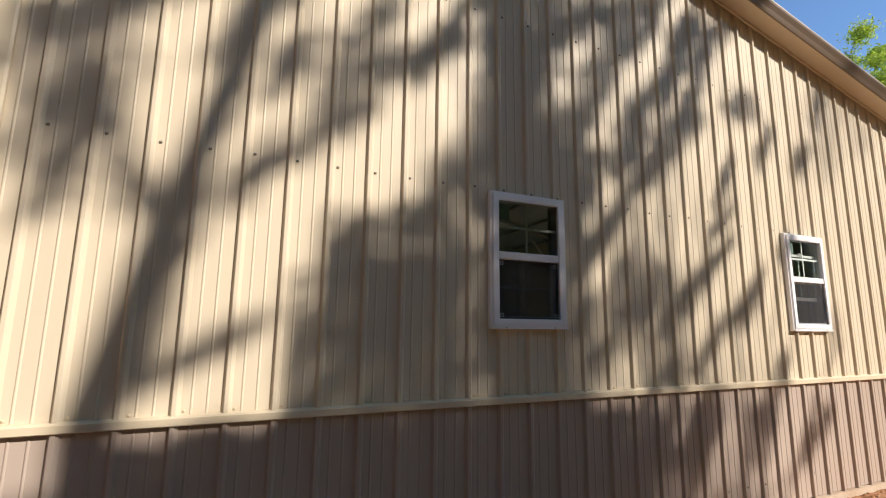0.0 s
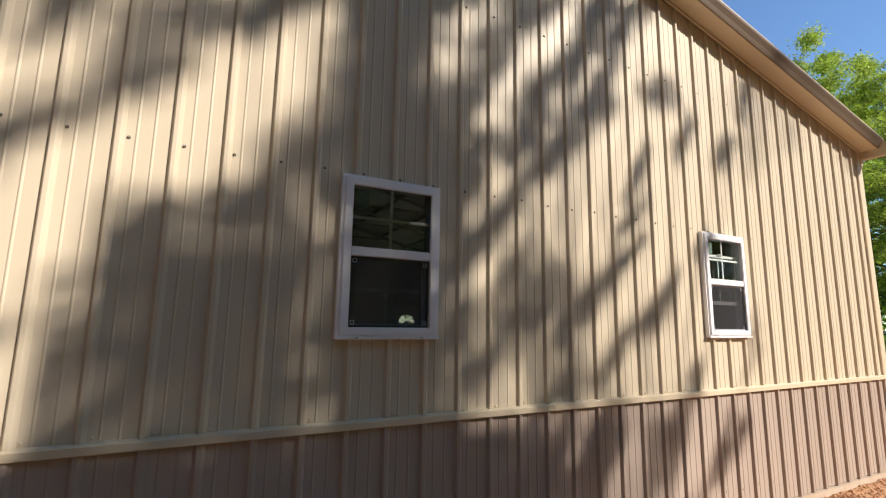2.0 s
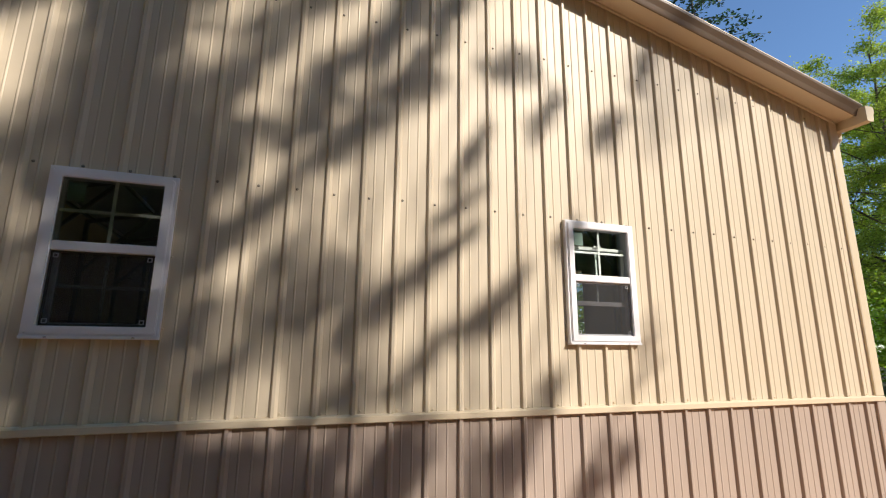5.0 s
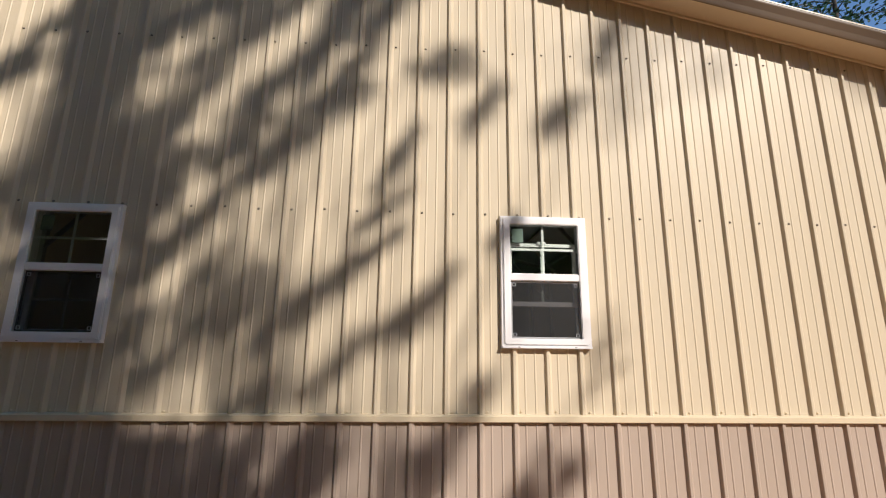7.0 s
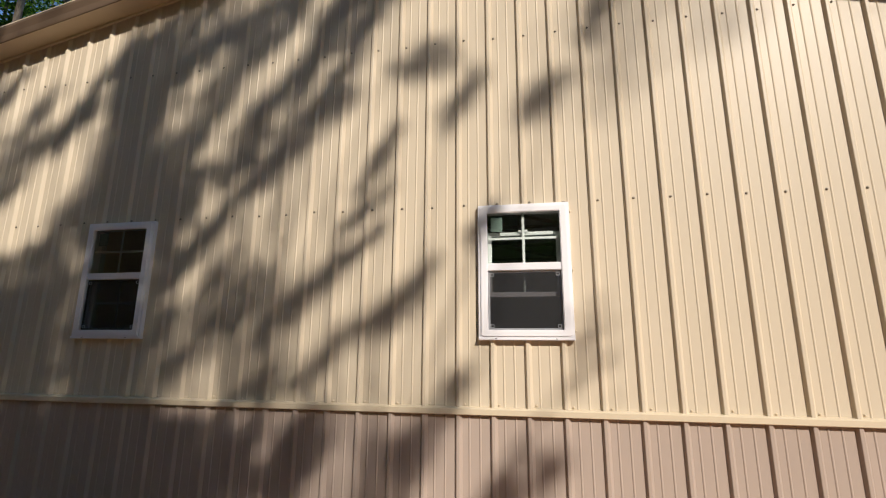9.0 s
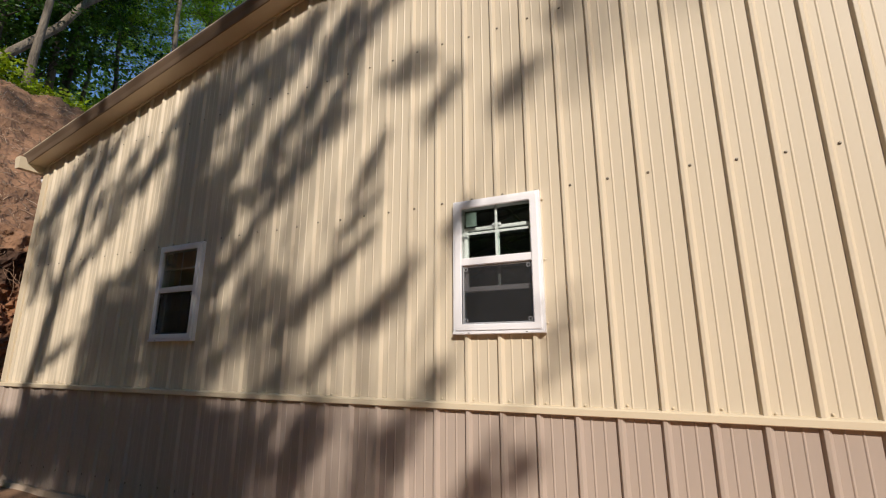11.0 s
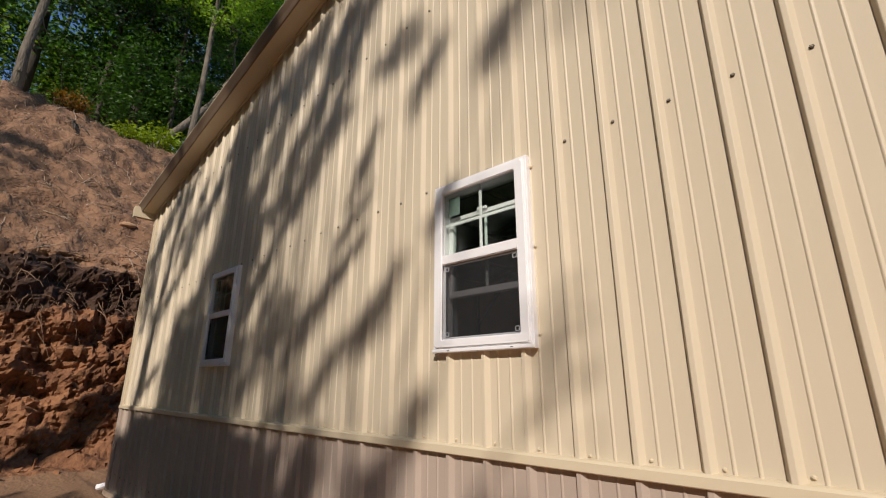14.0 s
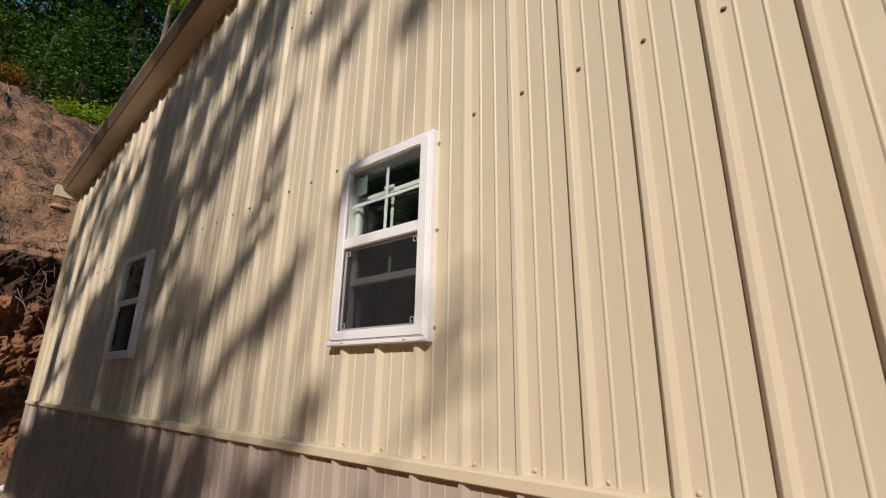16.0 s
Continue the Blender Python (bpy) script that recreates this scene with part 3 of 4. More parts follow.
# ---- windows ----
def window(name, x, raised, label):
    w = new(name)
    w.location = (x, 0, WIN_Z0)
    tagged(w, label, "window", kind="structure")
    W, H = WIN_W, WIN_Z1 - WIN_Z0
    fr = part("window_frame", ring(0, W, 0, H, 0.05, 0.05, 0.05, 0.05, -0.036, 0.06, 0.003), VINYL, w)
    part("outer_bead", ring(0.016, W - 0.016, 0.022, H - 0.016, 0.050, 0.050, 0.044, 0.046, -0.0475, -0.0365, 0.005), VINYL, fr)
    z_mid = H * 0.525
    part("meeting_rail", box(0.066, W - 0.066, -0.042, 0.012, z_mid - 0.026, z_mid + 0.026, 0.004), VINYL, w)
    part("sill_ledge", box(0.0, W, -0.0475, -0.0365, 0.0, 0.019, 0.003), VINYL, w)
    for sx in (0.115, W - 0.115):
        part("weep_slot", box(sx - 0.007, sx + 0.007, -0.0482, -0.0474, 0.007, 0.011), WASHER, w)

    def pane(x0, x1, y0, y1, z0, z1, parent):
        """Glass whose outer face mirrors and whose other faces are clear."""
        ob = part("pane", box(x0, x1, y0, y1, z0, z1), GLASS, parent)
        ob.data.materials.append(CLEAR)
        for q in ob.data.polygons:
            q.material_index = 0 if q.normal.y < -0.5 else 1
        ob.visible_shadow = False
        return ob

    # upper light
    zt = H - 0.062
    pane(0.06, W - 0.06, -0.014, -0.010, z_mid + 0.02, H - 0.055, w)
    zc = (z_mid + 0.026 + zt) / 2
    part("muntin", box(W / 2 - 0.009, W / 2 + 0.009, -0.008, -0.002, z_mid + 0.02, H - 0.055, 0.002), VINYL, w)
    part("muntin", box(0.062, W - 0.062, -0.0085, -0.0025, zc - 0.009, zc + 0.009, 0.002), VINYL, w)
    part("paper_sticker", box(0.088, 0.168, -0.0095, -0.0088, zt - 0.125, zt - 0.02), STICKER, w)
    # lower sash, on the inside track
    lift = raised
    s0, s1 = 0.052 + lift, z_mid + 0.018 + lift
    sash = part("sash", ring(0.062, W - 0.062, s0, s1, 0.028, 0.028, 0.034, 0.026, 0.018, 0.045, 0.003), VINYL, w)
    pane(0.088, W - 0.088, 0.029, 0.033, s0 + 0.03, s1 - 0.024, sash)
    zl = (s0 + s1) / 2
    part("muntin", box(W / 2 - 0.009, W / 2 + 0.009, 0.034, 0.040, s0 + 0.03, s1 - 0.022, 0.002), VINYL, sash)
    part("muntin", box(0.088, W - 0.088, 0.0345, 0.0405, zl - 0.009, zl + 0.009, 0.002), VINYL, sash)
    part("latch", box(W / 2 - 0.035, W / 2 + 0.03, 0.004, 0.018, s1 - 0.008, s1 + 0.012, 0.004), VINYL, sash)
    # insect screen with corner clips
    part("screen_frame", ring(0.067, W - 0.067, 0.066, z_mid - 0.027, 0.011, 0.011, 0.011, 0.011, -0.026, -0.017, 0.002), WASHER if not raised else CLIP, w)
    mesh = part("screen_mesh", box(0.076, W - 0.076, -0.0225, -0.0215, 0.075, z_mid - 0.036), SCREEN, w)
    for cx, s in ((0.080, 1), (W - 0.080, -1)):
        for cz, q in ((0.079, 1), (z_mid - 0.040, -1)):
            bm = bmesh.new()
            for x0, x1, z0, z1 in ((0, 0.024, 0, 0.004), (0, 0.004, 0, 0.024), (0.020, 0.024, 0, 0.024), (0, 0.024, 0.020, 0.024)):
                box(min(cx, cx + s * x1) if s > 0 else cx - x1, cx + x1 if s > 0 else cx - x0, -0.029, -0.026, cz + z0 if q > 0 else cz - z1, cz + z1 if q > 0 else cz - z0, 0, bm) if s < 0 else box(cx + x0, cx + x1, -0.029, -0.026, cz + z0 if q > 0 else cz - z1, cz + z1 if q > 0 else cz - z0, 0, bm)
            part("corner_clip", bm, CLIP, mesh)
    return w


window("window_1", WINDOWS[0], 0.0, "white vinyl single-hung window, closed, with muntins and insect screen")
window("window_2", WINDOWS[1], 0.235, "white vinyl single-hung window with its lower sash half raised")


# ---- other walls, floor, ceiling and the steel frame inside ----
def shell():
    bm = box(X0 + 0.02, X1 - 0.02, 0.125, DEEP - 0.12, 0.0, 0.07)
    tagged(part("floor", bm, SLAB), "bare grey concrete floor slab inside", "floor", kind="structure")
    bm = box(X0 + 0.002, X0 + 0.12, 0.125, DEEP, 0.0, EAVE + 0.072)
    tagged(part("wall_west", bm, BEIGE), "cream steel side wall below the cut bank", "wall", kind="structure")
    bm = bmesh.new()
    box(X1 - 0.12, X1 - 0.002, 0.125, 4.3, 0.0, EAVE + 0.072, 0, bm)
    box(X1 - 0.12, X1 - 0.002, 7.3, DEEP, 0.0, EAVE + 0.072, 0, bm)
    box(X1 - 0.12, X1 - 0.002, 4.3, 7.3, 2.9, EAVE + 0.072, 0, bm)
    tagged(part("wall_east", bm, BEIGE), "cream steel side wall with a wide open doorway", "wall", kind="structure")
    bm = bmesh.new()
    yn, top = DEEP - 0.11, lambda x: rake(x) + 0.07
    for pts in ([(X0 + 0.13, 0.0), (1.90, 0.0), (1.90, top(1.90)), (MID, top(MID)), (X0 + 0.13, top(X0 + 0.13))],
                [(2.52, 0.0), (X1 - 0.13, 0.0), (X1 - 0.13, top(X1 - 0.13)), (2.52, top(2.52))],
                [(1.90, 0.0), (2.52, 0.0), (2.52, 1.54), (1.90, 1.54)], [(1.90, 1.86), (2.52, 1.86), (2.52, top(2.52)), (1.90, top(1.90))]):
        extrude([(x, yn, z) for x, z in pts], (0, 0.1, 0), bm)
    tagged(part("wall_north", bm, INSULATION), "foil-lined rear gable wall", "wall", kind="structure")
    # entry door in the rear wall with a half-round fanlight
    d = tagged(new("door_1"), "white entry door with a half-round fanlight in the rear wall", "door", kind="structure")
    d.location = (2.21, DEEP - 0.16, 0.07)
    bm = bmesh.new()
    box(-0.46, 0.46, 0.0, 0.045, 0.0, 1.46, 0.004, bm)
    box(-0.46, 0.46, 0.0, 0.045, 1.80, 2.03, 0.004, bm)
    part("leaf", bm, VINYL, d)
    n = 14
    bm = bmesh.new()
    for s in (-1, 1):
        arc = [(s * 0.29 * math.cos(math.pi / 2 * i / n), 1.475 + 0.29 * math.sin(math.pi / 2 * i / n)) for i in range(n + 1)]
        extrude([(x, 0.0, z) for x, z in [(s * 0.46, 1.465), (s * 0.46, 1.798), (0.0, 1.798)] + list(reversed(arc))], (0, 0.045, 0), bm)
    part("fanlight_surround", bm, VINYL, d)
    for i in range(1, 5):
        a = math.pi * i / 5
        u = Vector((-math.sin(a), 0, math.cos(a))) * 0.008
        tip, foot = Vector((0.285 * math.cos(a), 0.01, 1.475 + 0.285 * math.sin(a))), Vector((0.09 * math.cos(a), 0.01, 1.475 + 0.09 * math.sin(a)))
        part("fanlight_bar", extrude([foot - u, foot + u, tip + u, tip - u], (0, 0.02, 0)), VINYL, d)
    bm = extrude([(0.09 * math.cos(math.pi * i / 10), 0.01, 1.475 + 0.09 * math.sin(math.pi * i / 10)) for i in range(11)], (0, 0.02, 0))
    part("fanlight_hub", bm, VINYL, d)
    bm = bmesh.new()
    for side, xe in ((1, X1 - 0.01), (-1, X0 + 0.01)):
        extrude([(xe, 0.13, EAVE + 0.055), (MID, 0.13, rake(MID) + 0.055), (MID, 0.13, rake(MID) + 0.085), (xe, 0.13, EAVE + 0.085)], (0, DEEP - 0.24, 0), bm)
    tagged(part("ceiling", bm, INSULATION), "white foil insulation under the roof", "ceiling", kind="structure")
    # portal frames of square tube
    for k in range(6):
        y = 1.35 + 2.0 * k
        fr = tagged(new("steel_frame"), "galvanised square-tube portal frame with knee braces", "frame", "portal frames")
        fr.location = (MID, y, 0.07)
        half = (X1 - X0) / 2 - 0.16
        for s in (-1, 1):
            part("column", box(s * half - 0.035, s * half + 0.035, -0.035, 0.035, 0, EAVE - 0.12, 0.006), FRAME_STEEL, fr)
            rise = rake(MID) - EAVE
            bm = extrude([(s * (half + 0.03), -0.03, EAVE - 0.13), (s * (half + 0.03), -0.03, EAVE - 0.06), (0, -0.03, EAVE + rise - 0.06), (0, -0.03, EAVE + rise - 0.13)], (0, 0.06, 0))
            part("rafter", bm, FRAME_STEEL, fr)
            bm = extrude([(s * (half - 0.03), -0.02, EAVE - 1.05), (s * (half - 0.03), -0.02, EAVE - 0.98), (s * (half - 1.0), -0.02, EAVE + 0.10), (s * (half - 1.05), -0.02, EAVE + 0.06)], (0, 0.04, 0))
            part("knee_brace", bm, FRAME_STEEL, fr)
        part("tie_beam", box(-2.4, 2.4, -0.025, 0.025, EAVE + 0.30, EAVE + 0.36, 0.004), FRAME_STEEL, fr)
    for k in range(5):
        for s in (-1, 1):
            x = s * (0.5 + 0.95 * k)
            z = rake(MID + x) - 0.005
            p = part("purlin", box(MID + x - 0.025, MID + x + 0.025, 0.2, DEEP - 0.2, z - 0.03, z + 0.03, 0.004), FRAME_STEEL)
            tagged(p, "galvanised steel purlin under the roof", "purlin", "purlins")
    for x in (-4.6, -1.37, 1.75):
        p = part("stud_post", box(x - 0.045, x + 0.045, 0.7, 0.79, 0.07, rake(x) - 0.2, 0.004), WOOD)
        tagged(p, "pine post standing inside the gable wall", "post", "gable posts")


shell()


# ---- trees ----
def leaf_mesh(name, centres, sizes, mat, flat=0.5):
    """Many small folded leaves, each with its own turn."""
    rng = np.random.default_rng(len(centres) + 7)
    c = np.asarray(centres, dtype=float)
    n = len(c)
    s = np.asarray(sizes, dtype=float).reshape(-1, 1) * np.ones((n, 1))
    a = rng.normal(size=(n, 3))
    a[:, 2] *= flat
    a /= np.linalg.norm(a, axis=1, keepdims=True)
    b = rng.normal(size=(n, 3))
    b -= a * (a * b).sum(1, keepdims=True)
    b /= np.linalg.norm(b, axis=1, keepdims=True)
    fold = np.cross(a, b) * s * 0.15
    v = np.stack([c - a * s * 0.55, c + b * s * 0.30 + fold, c + a * s * 0.55, c - b * s * 0.30 + fold], axis=1).reshape(-1, 3)
    me = bpy.data.meshes.new(name)
    me.vertices.add(4 * n)
    me.vertices.foreach_set("co", v.ravel())
    me.loops.add(6 * n)
    i = np.arange(n)[:, None] * 4
    me.loops.foreach_set("vertex_index", (i + np.array([[0, 1, 2, 0, 2, 3]])).ravel())
    me.polygons.add(2 * n)
    me.polygons.foreach_set("loop_start", np.arange(2 * n) * 3)
    me.materials.append(mat)
    me.update()
    me.validate()
    return me


def bent(a, b, sag, rng, n=6):
    a, b = Vector(a), Vector(b)
    pts = []
    for i in range(n + 1):
        t = i / n
        p = a.lerp(b, t)
        p += Vector((rng.uniform(-1, 1), rng.uniform(-1, 1), rng.uniform(-1, 1))) * min(0.22, 0.035 * (b - a).length) * (1 if 0 < i < n else 0)
        p.z += sag * 4 * t * (1 - t)
        pts.append(p)
    return pts


def tree(seed, height, r0, crown_from, spread, leaves, size, leaf, bark, limbs=26, lean=(0.0, 0.0), droop=0.0, label="", category="tree", group=""):
    """A tapered trunk with limbs, and leaf clumps round the limbs."""
    rng = random.Random(seed)
    nrng = np.random.default_rng(seed)
    t = tagged(new("tree"), label, category, group)
    top = Vector((lean[0], lean[1], height))
    trunk = [Vector((lean[0] * (i / 10) ** 1.3 + 0.05 * height * 0.1 * rng.uniform(-1, 1) * (i > 0), lean[1] * (i / 10) ** 1.3 + 0.05 * height * 0.1 * rng.uniform(-1, 1) * (i > 0), height * i / 10 - 0.3 * (i == 0))) for i in range(11)]
    v, f = tube(trunk, [r0 * (1.25 if i == 0 else 1 - 0.9 * i / 10) for i in range(11)], 9)
    part("trunk", mesh_of("trunk", v, f, bark, True), None, t)
    pieces, centres, sizes = [], [], []
    for k in range(limbs):
        u = crown_from + (0.98 - crown_from) * (k + rng.random()) / limbs
        i = min(9, int(u * 10))
        p = trunk[i].lerp(trunk[i + 1], u * 10 - i)
        w = (u - crown_from) / (1 - crown_from)
        reach = spread * (0.35 + 0.65 * math.sin(math.pi * min(1, 0.22 + 0.72 * w))) * rng.uniform(0.6, 1.15)
        ang = k * 2.4 + rng.uniform(-0.5, 0.5)
        tip = p + Vector((math.cos(ang) * reach, math.sin(ang) * reach, reach * rng.uniform(0.1, 0.6) * (1 - 2 * droop)))
        line = bent(p, tip, 0.04 * reach, rng)
        r = r0 * 0.32 * (1 - 0.75 * u)
        pieces.append(tube(line, [max(0.006, r * (1 - 0.85 * j / 6)) for j in range(7)], 5))
        for j in range(2, 7):
            side = line[j] + Vector((rng.uniform(-1, 1), rng.uniform(-1, 1), rng.uniform(-0.4, 0.6))) * reach * 0.32
            pieces.append(tube(bent(line[j], side, 0, rng, 3), [max(0.004, r * 0.35)] * 3 + [0.003], 4))
            for q, share in ((side, 0.65), (line[j], 0.35)):
                m = max(2, int(leaves / limbs / 5 * share * rng.uniform(0.3, 1.7)))
                spot = nrng.normal(size=(m, 3)) * np.array([0.19, 0.19, 0.12]) * (0.55 + 0.22 * reach) + np.array(q)
                centres.append(spot)
                sizes.append(size * nrng.uniform(0.6, 1.4, m))
    v, f = join(pieces)
    part("branching", mesh_of("branching", v, f, bark), None, t)
    part("crown", leaf_mesh("crown", np.concatenate(centres), np.concatenate(sizes), leaf), None, t)
    return t


def conifer(seed, height, r0, spread, label):
    rng = random.Random(seed)
    nrng = np.random.default_rng(seed)
    t = tagged(new("conifer"), label, "tree")
    trunk = [Vector((0.06 * rng.uniform(-1, 1), 0.06 * rng.uniform(-1, 1), height * i / 10 - 0.3 * (i == 0))) for i in range(11)]
    v, f = tube(trunk, [r0 * (1.02 - i / 10) for i in range(11)], 9)
    part("trunk", mesh_of("trunk", v, f, DARK_BARK, True), None, t)
    pieces, centres = [], []
    for k in range(90):
        u = 0.28 + 0.70 * k / 90
        reach = spread * (1.04 - u) ** 0.8 * rng.uniform(0.7, 1.15)
        ang = k * 2.399
        p = Vector((0, 0, height * u))
        tip = p + Vector((math.cos(ang) * reach, math.sin(ang) * reach, -0.12 * reach))
        line = bent(p, tip, 0.10 * reach, rng)
        pieces.append(tube(line, [0.03 * (1 - 0.8 * j / 6) + 0.004 for j in range(7)], 4))
        m = int(120 * reach / spread) + 20
        s = nrng.random(m) ** 0.7
        at = np.array(p)[None] * (1 - s[:, None]) + np.array(tip)[None] * s[:, None]
        at += nrng.normal(size=(m, 3)) * np.array([0.22, 0.22, 0.07]) * (0.4 + reach * 0.25)
        centres.append(at)
    v, f = join(pieces)
    part("branching", mesh_of("branching", v, f, DARK_BARK), None, t)
    part("crown", leaf_mesh("crown", np.concatenate(centres), 0.24, NEEDLE, 0.25), None, t)
    return t


def put(ob, x, y, z, turn=0.0, size=1.0):
    ob.location = (x, y, z)
    ob.rotation_euler = (0, 0, turn)
    ob.scale = (size, size, size)
    return ob


def again(ob, x, y, z, turn, size):
    c = copy_thing(ob, pose(x, y, z, 0, 0, math.degrees(turn)))
    c.scale = (size, size, size)
    return c


# trees across the yard, whose crowns shade the wall
REACH = 11.0
FOOT = -REACH * SUN_WAY.z            # shade height at which a crown place lies on the ground


def yard(x, z, deep=0.0):
    """The place in a crown from which shade falls on the wall at (x, z)."""
    return Vector((x, 0, z)) + SUN_WAY * (REACH + deep)


def shade_tree(seed, foot, trunk_top, r0, sprays, fill, leaf, label):
    rng = random.Random(seed)
    nrng = np.random.default_rng(seed)
    t = tagged(new("yard_tree"), label, "tree", "trees across the yard")
    t.location = foot
    foot = Vector(foot)
    trunk = bent((0, 0, -0.3), Vector(trunk_top) - foot, 0.0, rng, 10)
    v, f = tube(trunk, [r0 * (1 - 0.7 * i / 10) for i in range(11)], 9)
    part("trunk", mesh_of("trunk", v, f, BARK, True), None, t)
    pieces, centres, sizes = [], [], []
    for x, z, long, wide, ang in sprays:
        a = radians(ang)
        deep = rng.uniform(-0.9, 0.9)
        mid = yard(x, z, deep) - foot
        way = Vector((math.cos(a), 0, math.sin(a)))
        ends = mid - way * long * 0.5, mid + way * long * 0.5
        up = min(trunk, key=lambda p: abs(p.z - (ends[0].z - 0.3)))
        pieces.append(tube(bent(up, ends[0], 0.05, rng, 5), [0.016, 0.015, 0.013, 0.011, 0.009, 0.007], 5))
        pieces.append(tube(bent(ends[0], ends[1], 0.0, rng, 4), [0.009, 0.008, 0.007, 0.005, 0.003], 4))
        m = int(70 + 1600 * long * wide)
        s = nrng.normal(size=(m, 3))
        s[:, 0] = np.clip(s[:, 0], -1.7, 1.7)
        off = s[:, 0:1] * long * 0.34 * np.array(way) + s[:, 1:2] * wide * 0.30 * np.array((-math.sin(a), 0, math.cos(a)))
        off += s[:, 2:3] * 0.22 * np.array(SUN_WAY)
        centres.append(np.array(mid) + off)
        sizes.append(nrng.uniform(0.035, 0.085, m))
    for x, z, rx, rz, m in fill:
        u = nrng.normal(size=(m, 3))
        u[:, :2] = np.clip(u[:, :2], -1.5, 1.5)
        d = nrng.uniform(-1, 1, m)
        base = np.array(yard(x, z) - foot)
        at = base + np.stack([u[:, 0] * rx * 0.6, np.zeros(m), u[:, 1] * rz * 0.6], 1) + d[:, None] * np.array(SUN_WAY)
        centres.append(at)
        sizes.append(nrng.uniform(0.06, 0.14, m))
        up = min(trunk, key=lambda p: abs(p.z - (base[2] - 0.5)))
        pieces.append(tube(bent(up, base, 0.08, rng, 5), [0.026, 0.024, 0.02, 0.016, 0.013, 0.009], 5))
    v, f = join(pieces)
    part("branching", mesh_of("branching", v, f, BARK), None, t)
    part("crown", leaf_mesh("crown", np.concatenate(centres), np.concatenate(sizes), leaf), None, t)
    return t


# slim leaning tree with a bare stem and a thin crown
shade_tree(11, yard(-6.90, FOOT), yard(-4.45, 4.5), 0.20,
           [(-5.62, 2.60, 0.7, 0.36, 60), (-5.75, 2.95, 0.6, 0.34, 55), (-4.90, 1.42, 0.55, 0.14, 30), (-4.20, 3.09, 0.65, 0.30, 45), (-4.38, 2.68, 0.6, 0.18, 42), (-5.22, 1.3, 0.5, 0.12, 72),
            (-3.78, 3.32, 0.7, 0.24, 45), (-4.75, 2.36, 0.4, 0.14, 60), (-5.45, 3.3, 0.6, 0.3, 60), (-4.11, 3.50, 0.6, 0.2, 55), (-4.62, 3.05, 0.5, 0.18, 60), (-5.0, 3.7, 0.6, 0.25, 50), (-5.1, 1.9, 0.5, 0.14, 75), (-3.9, 4.6, 0.8, 0.25, 60), (-4.8, 4.35, 0.8, 0.22, 60), (-5.4, 4.15, 0.6, 0.2, 60), (-3.2, 4.9, 0.8, 0.3, 60), (-5.3, 3.4, 0.6, 0.15, 65), (-4.9, 3.25, 0.6, 0.13, 65), (-4.5, 3.7, 0.6, 0.15, 60), (-5.6, 2.3, 0.6, 0.13, 70), (-5.3, 2.22, 0.6, 0.1, 118), (-5.5, 2.65, 0.5, 0.12, 118)],
           [], DEEP_LEAF, "slim leaning tree with a bare grey stem across the yard")
# dense tree, whose shade covers the first window
shade_tree(12, yard(-3.2, FOOT), yard(-3.0, -0.4), 0.17,
           [(-3.20, 3.75, 0.6, 0.40, 60), (-3.15, 3.30, 0.7, 0.45, 60), (-3.00, 2.90, 0.8, 0.50, 60), (-3.30, 2.75, 0.6, 0.40, 55), (-2.95, 2.45, 0.7, 0.40, 60), (-3.60, 2.45, 0.5, 0.30, 55),
            (-2.40, 2.65, 0.6, 0.24, 60), (-2.30, 2.25, 0.5, 0.14, 58), (-2.50, 2.00, 0.6, 0.16, 50), (-2.00, 1.80, 0.6, 0.14, 48), (-2.60, 1.50, 0.6, 0.16, 50), (-3.65, 3.40, 0.5, 0.16, 50), (-2.60, 3.05, 0.5, 0.25, 50), (-2.1, 0.5, 0.7, 0.36, 60)],
           [(-4.05, 1.30, 0.52, 0.55, 1100), (-3.95, 1.80, 0.45, 0.42, 800), (-3.4, 1.6, 0.6, 0.75, 1250), (-2.85, 1.4, 0.42, 0.55, 900), (-3.0, 2.4, 0.5, 0.5, 700), (-2.65, 2.5, 0.34, 0.45, 300),
            (-3.0, 3.1, 0.28, 0.6, 560), (-2.95, 3.9, 0.36, 0.5, 620), (-3.5, 0.5, 1.0, 0.5, 3600), (-2.6, 0.5, 0.7, 0.5, 2400), (-4.5, 0.45, 0.5, 0.5, 700), (-5.15, 0.42, 0.5, 0.36, 1000), (-5.75, 0.40, 0.4, 0.36, 800), (-5.0, 0.70, 0.5, 0.30, 800), (-4.55, 0.75, 0.5, 0.30, 700),
            (-3.6, -0.9, 1.5, 0.9, 2600), (-2.5, -2.2, 1.6, 1.0, 2600), (-4.8, -2.6, 1.4, 1.0, 2200), (-5.7, -0.75, 0.9, 0.6, 1500), (-6.0, -2.0, 1.2, 0.9, 1900), (-4.5, -1.4, 1.0, 0.7, 1500), (-3.2, -3.1, 1.2, 0.8, 1600), (-6.6, -1.3, 0.8, 0.8, 1200)],
           DEEP_LEAF, "dense leafy tree standing across the yard")


def scattered(seed, count, odds):
    """Sprays strewn over a crown, as thick as odds(x, z) allows."""
    r = random.Random(seed)
    out = []
    while len(out) < count:
        x, z = r.uniform(-5.9, 0.6), r.uniform(0.1, 4.6)
        if r.random() < odds(x, z):
            out.append((x, z, r.uniform(0.5, 0.85), r.uniform(0.12, 0.22), r.gauss(53, 6)))
    return out


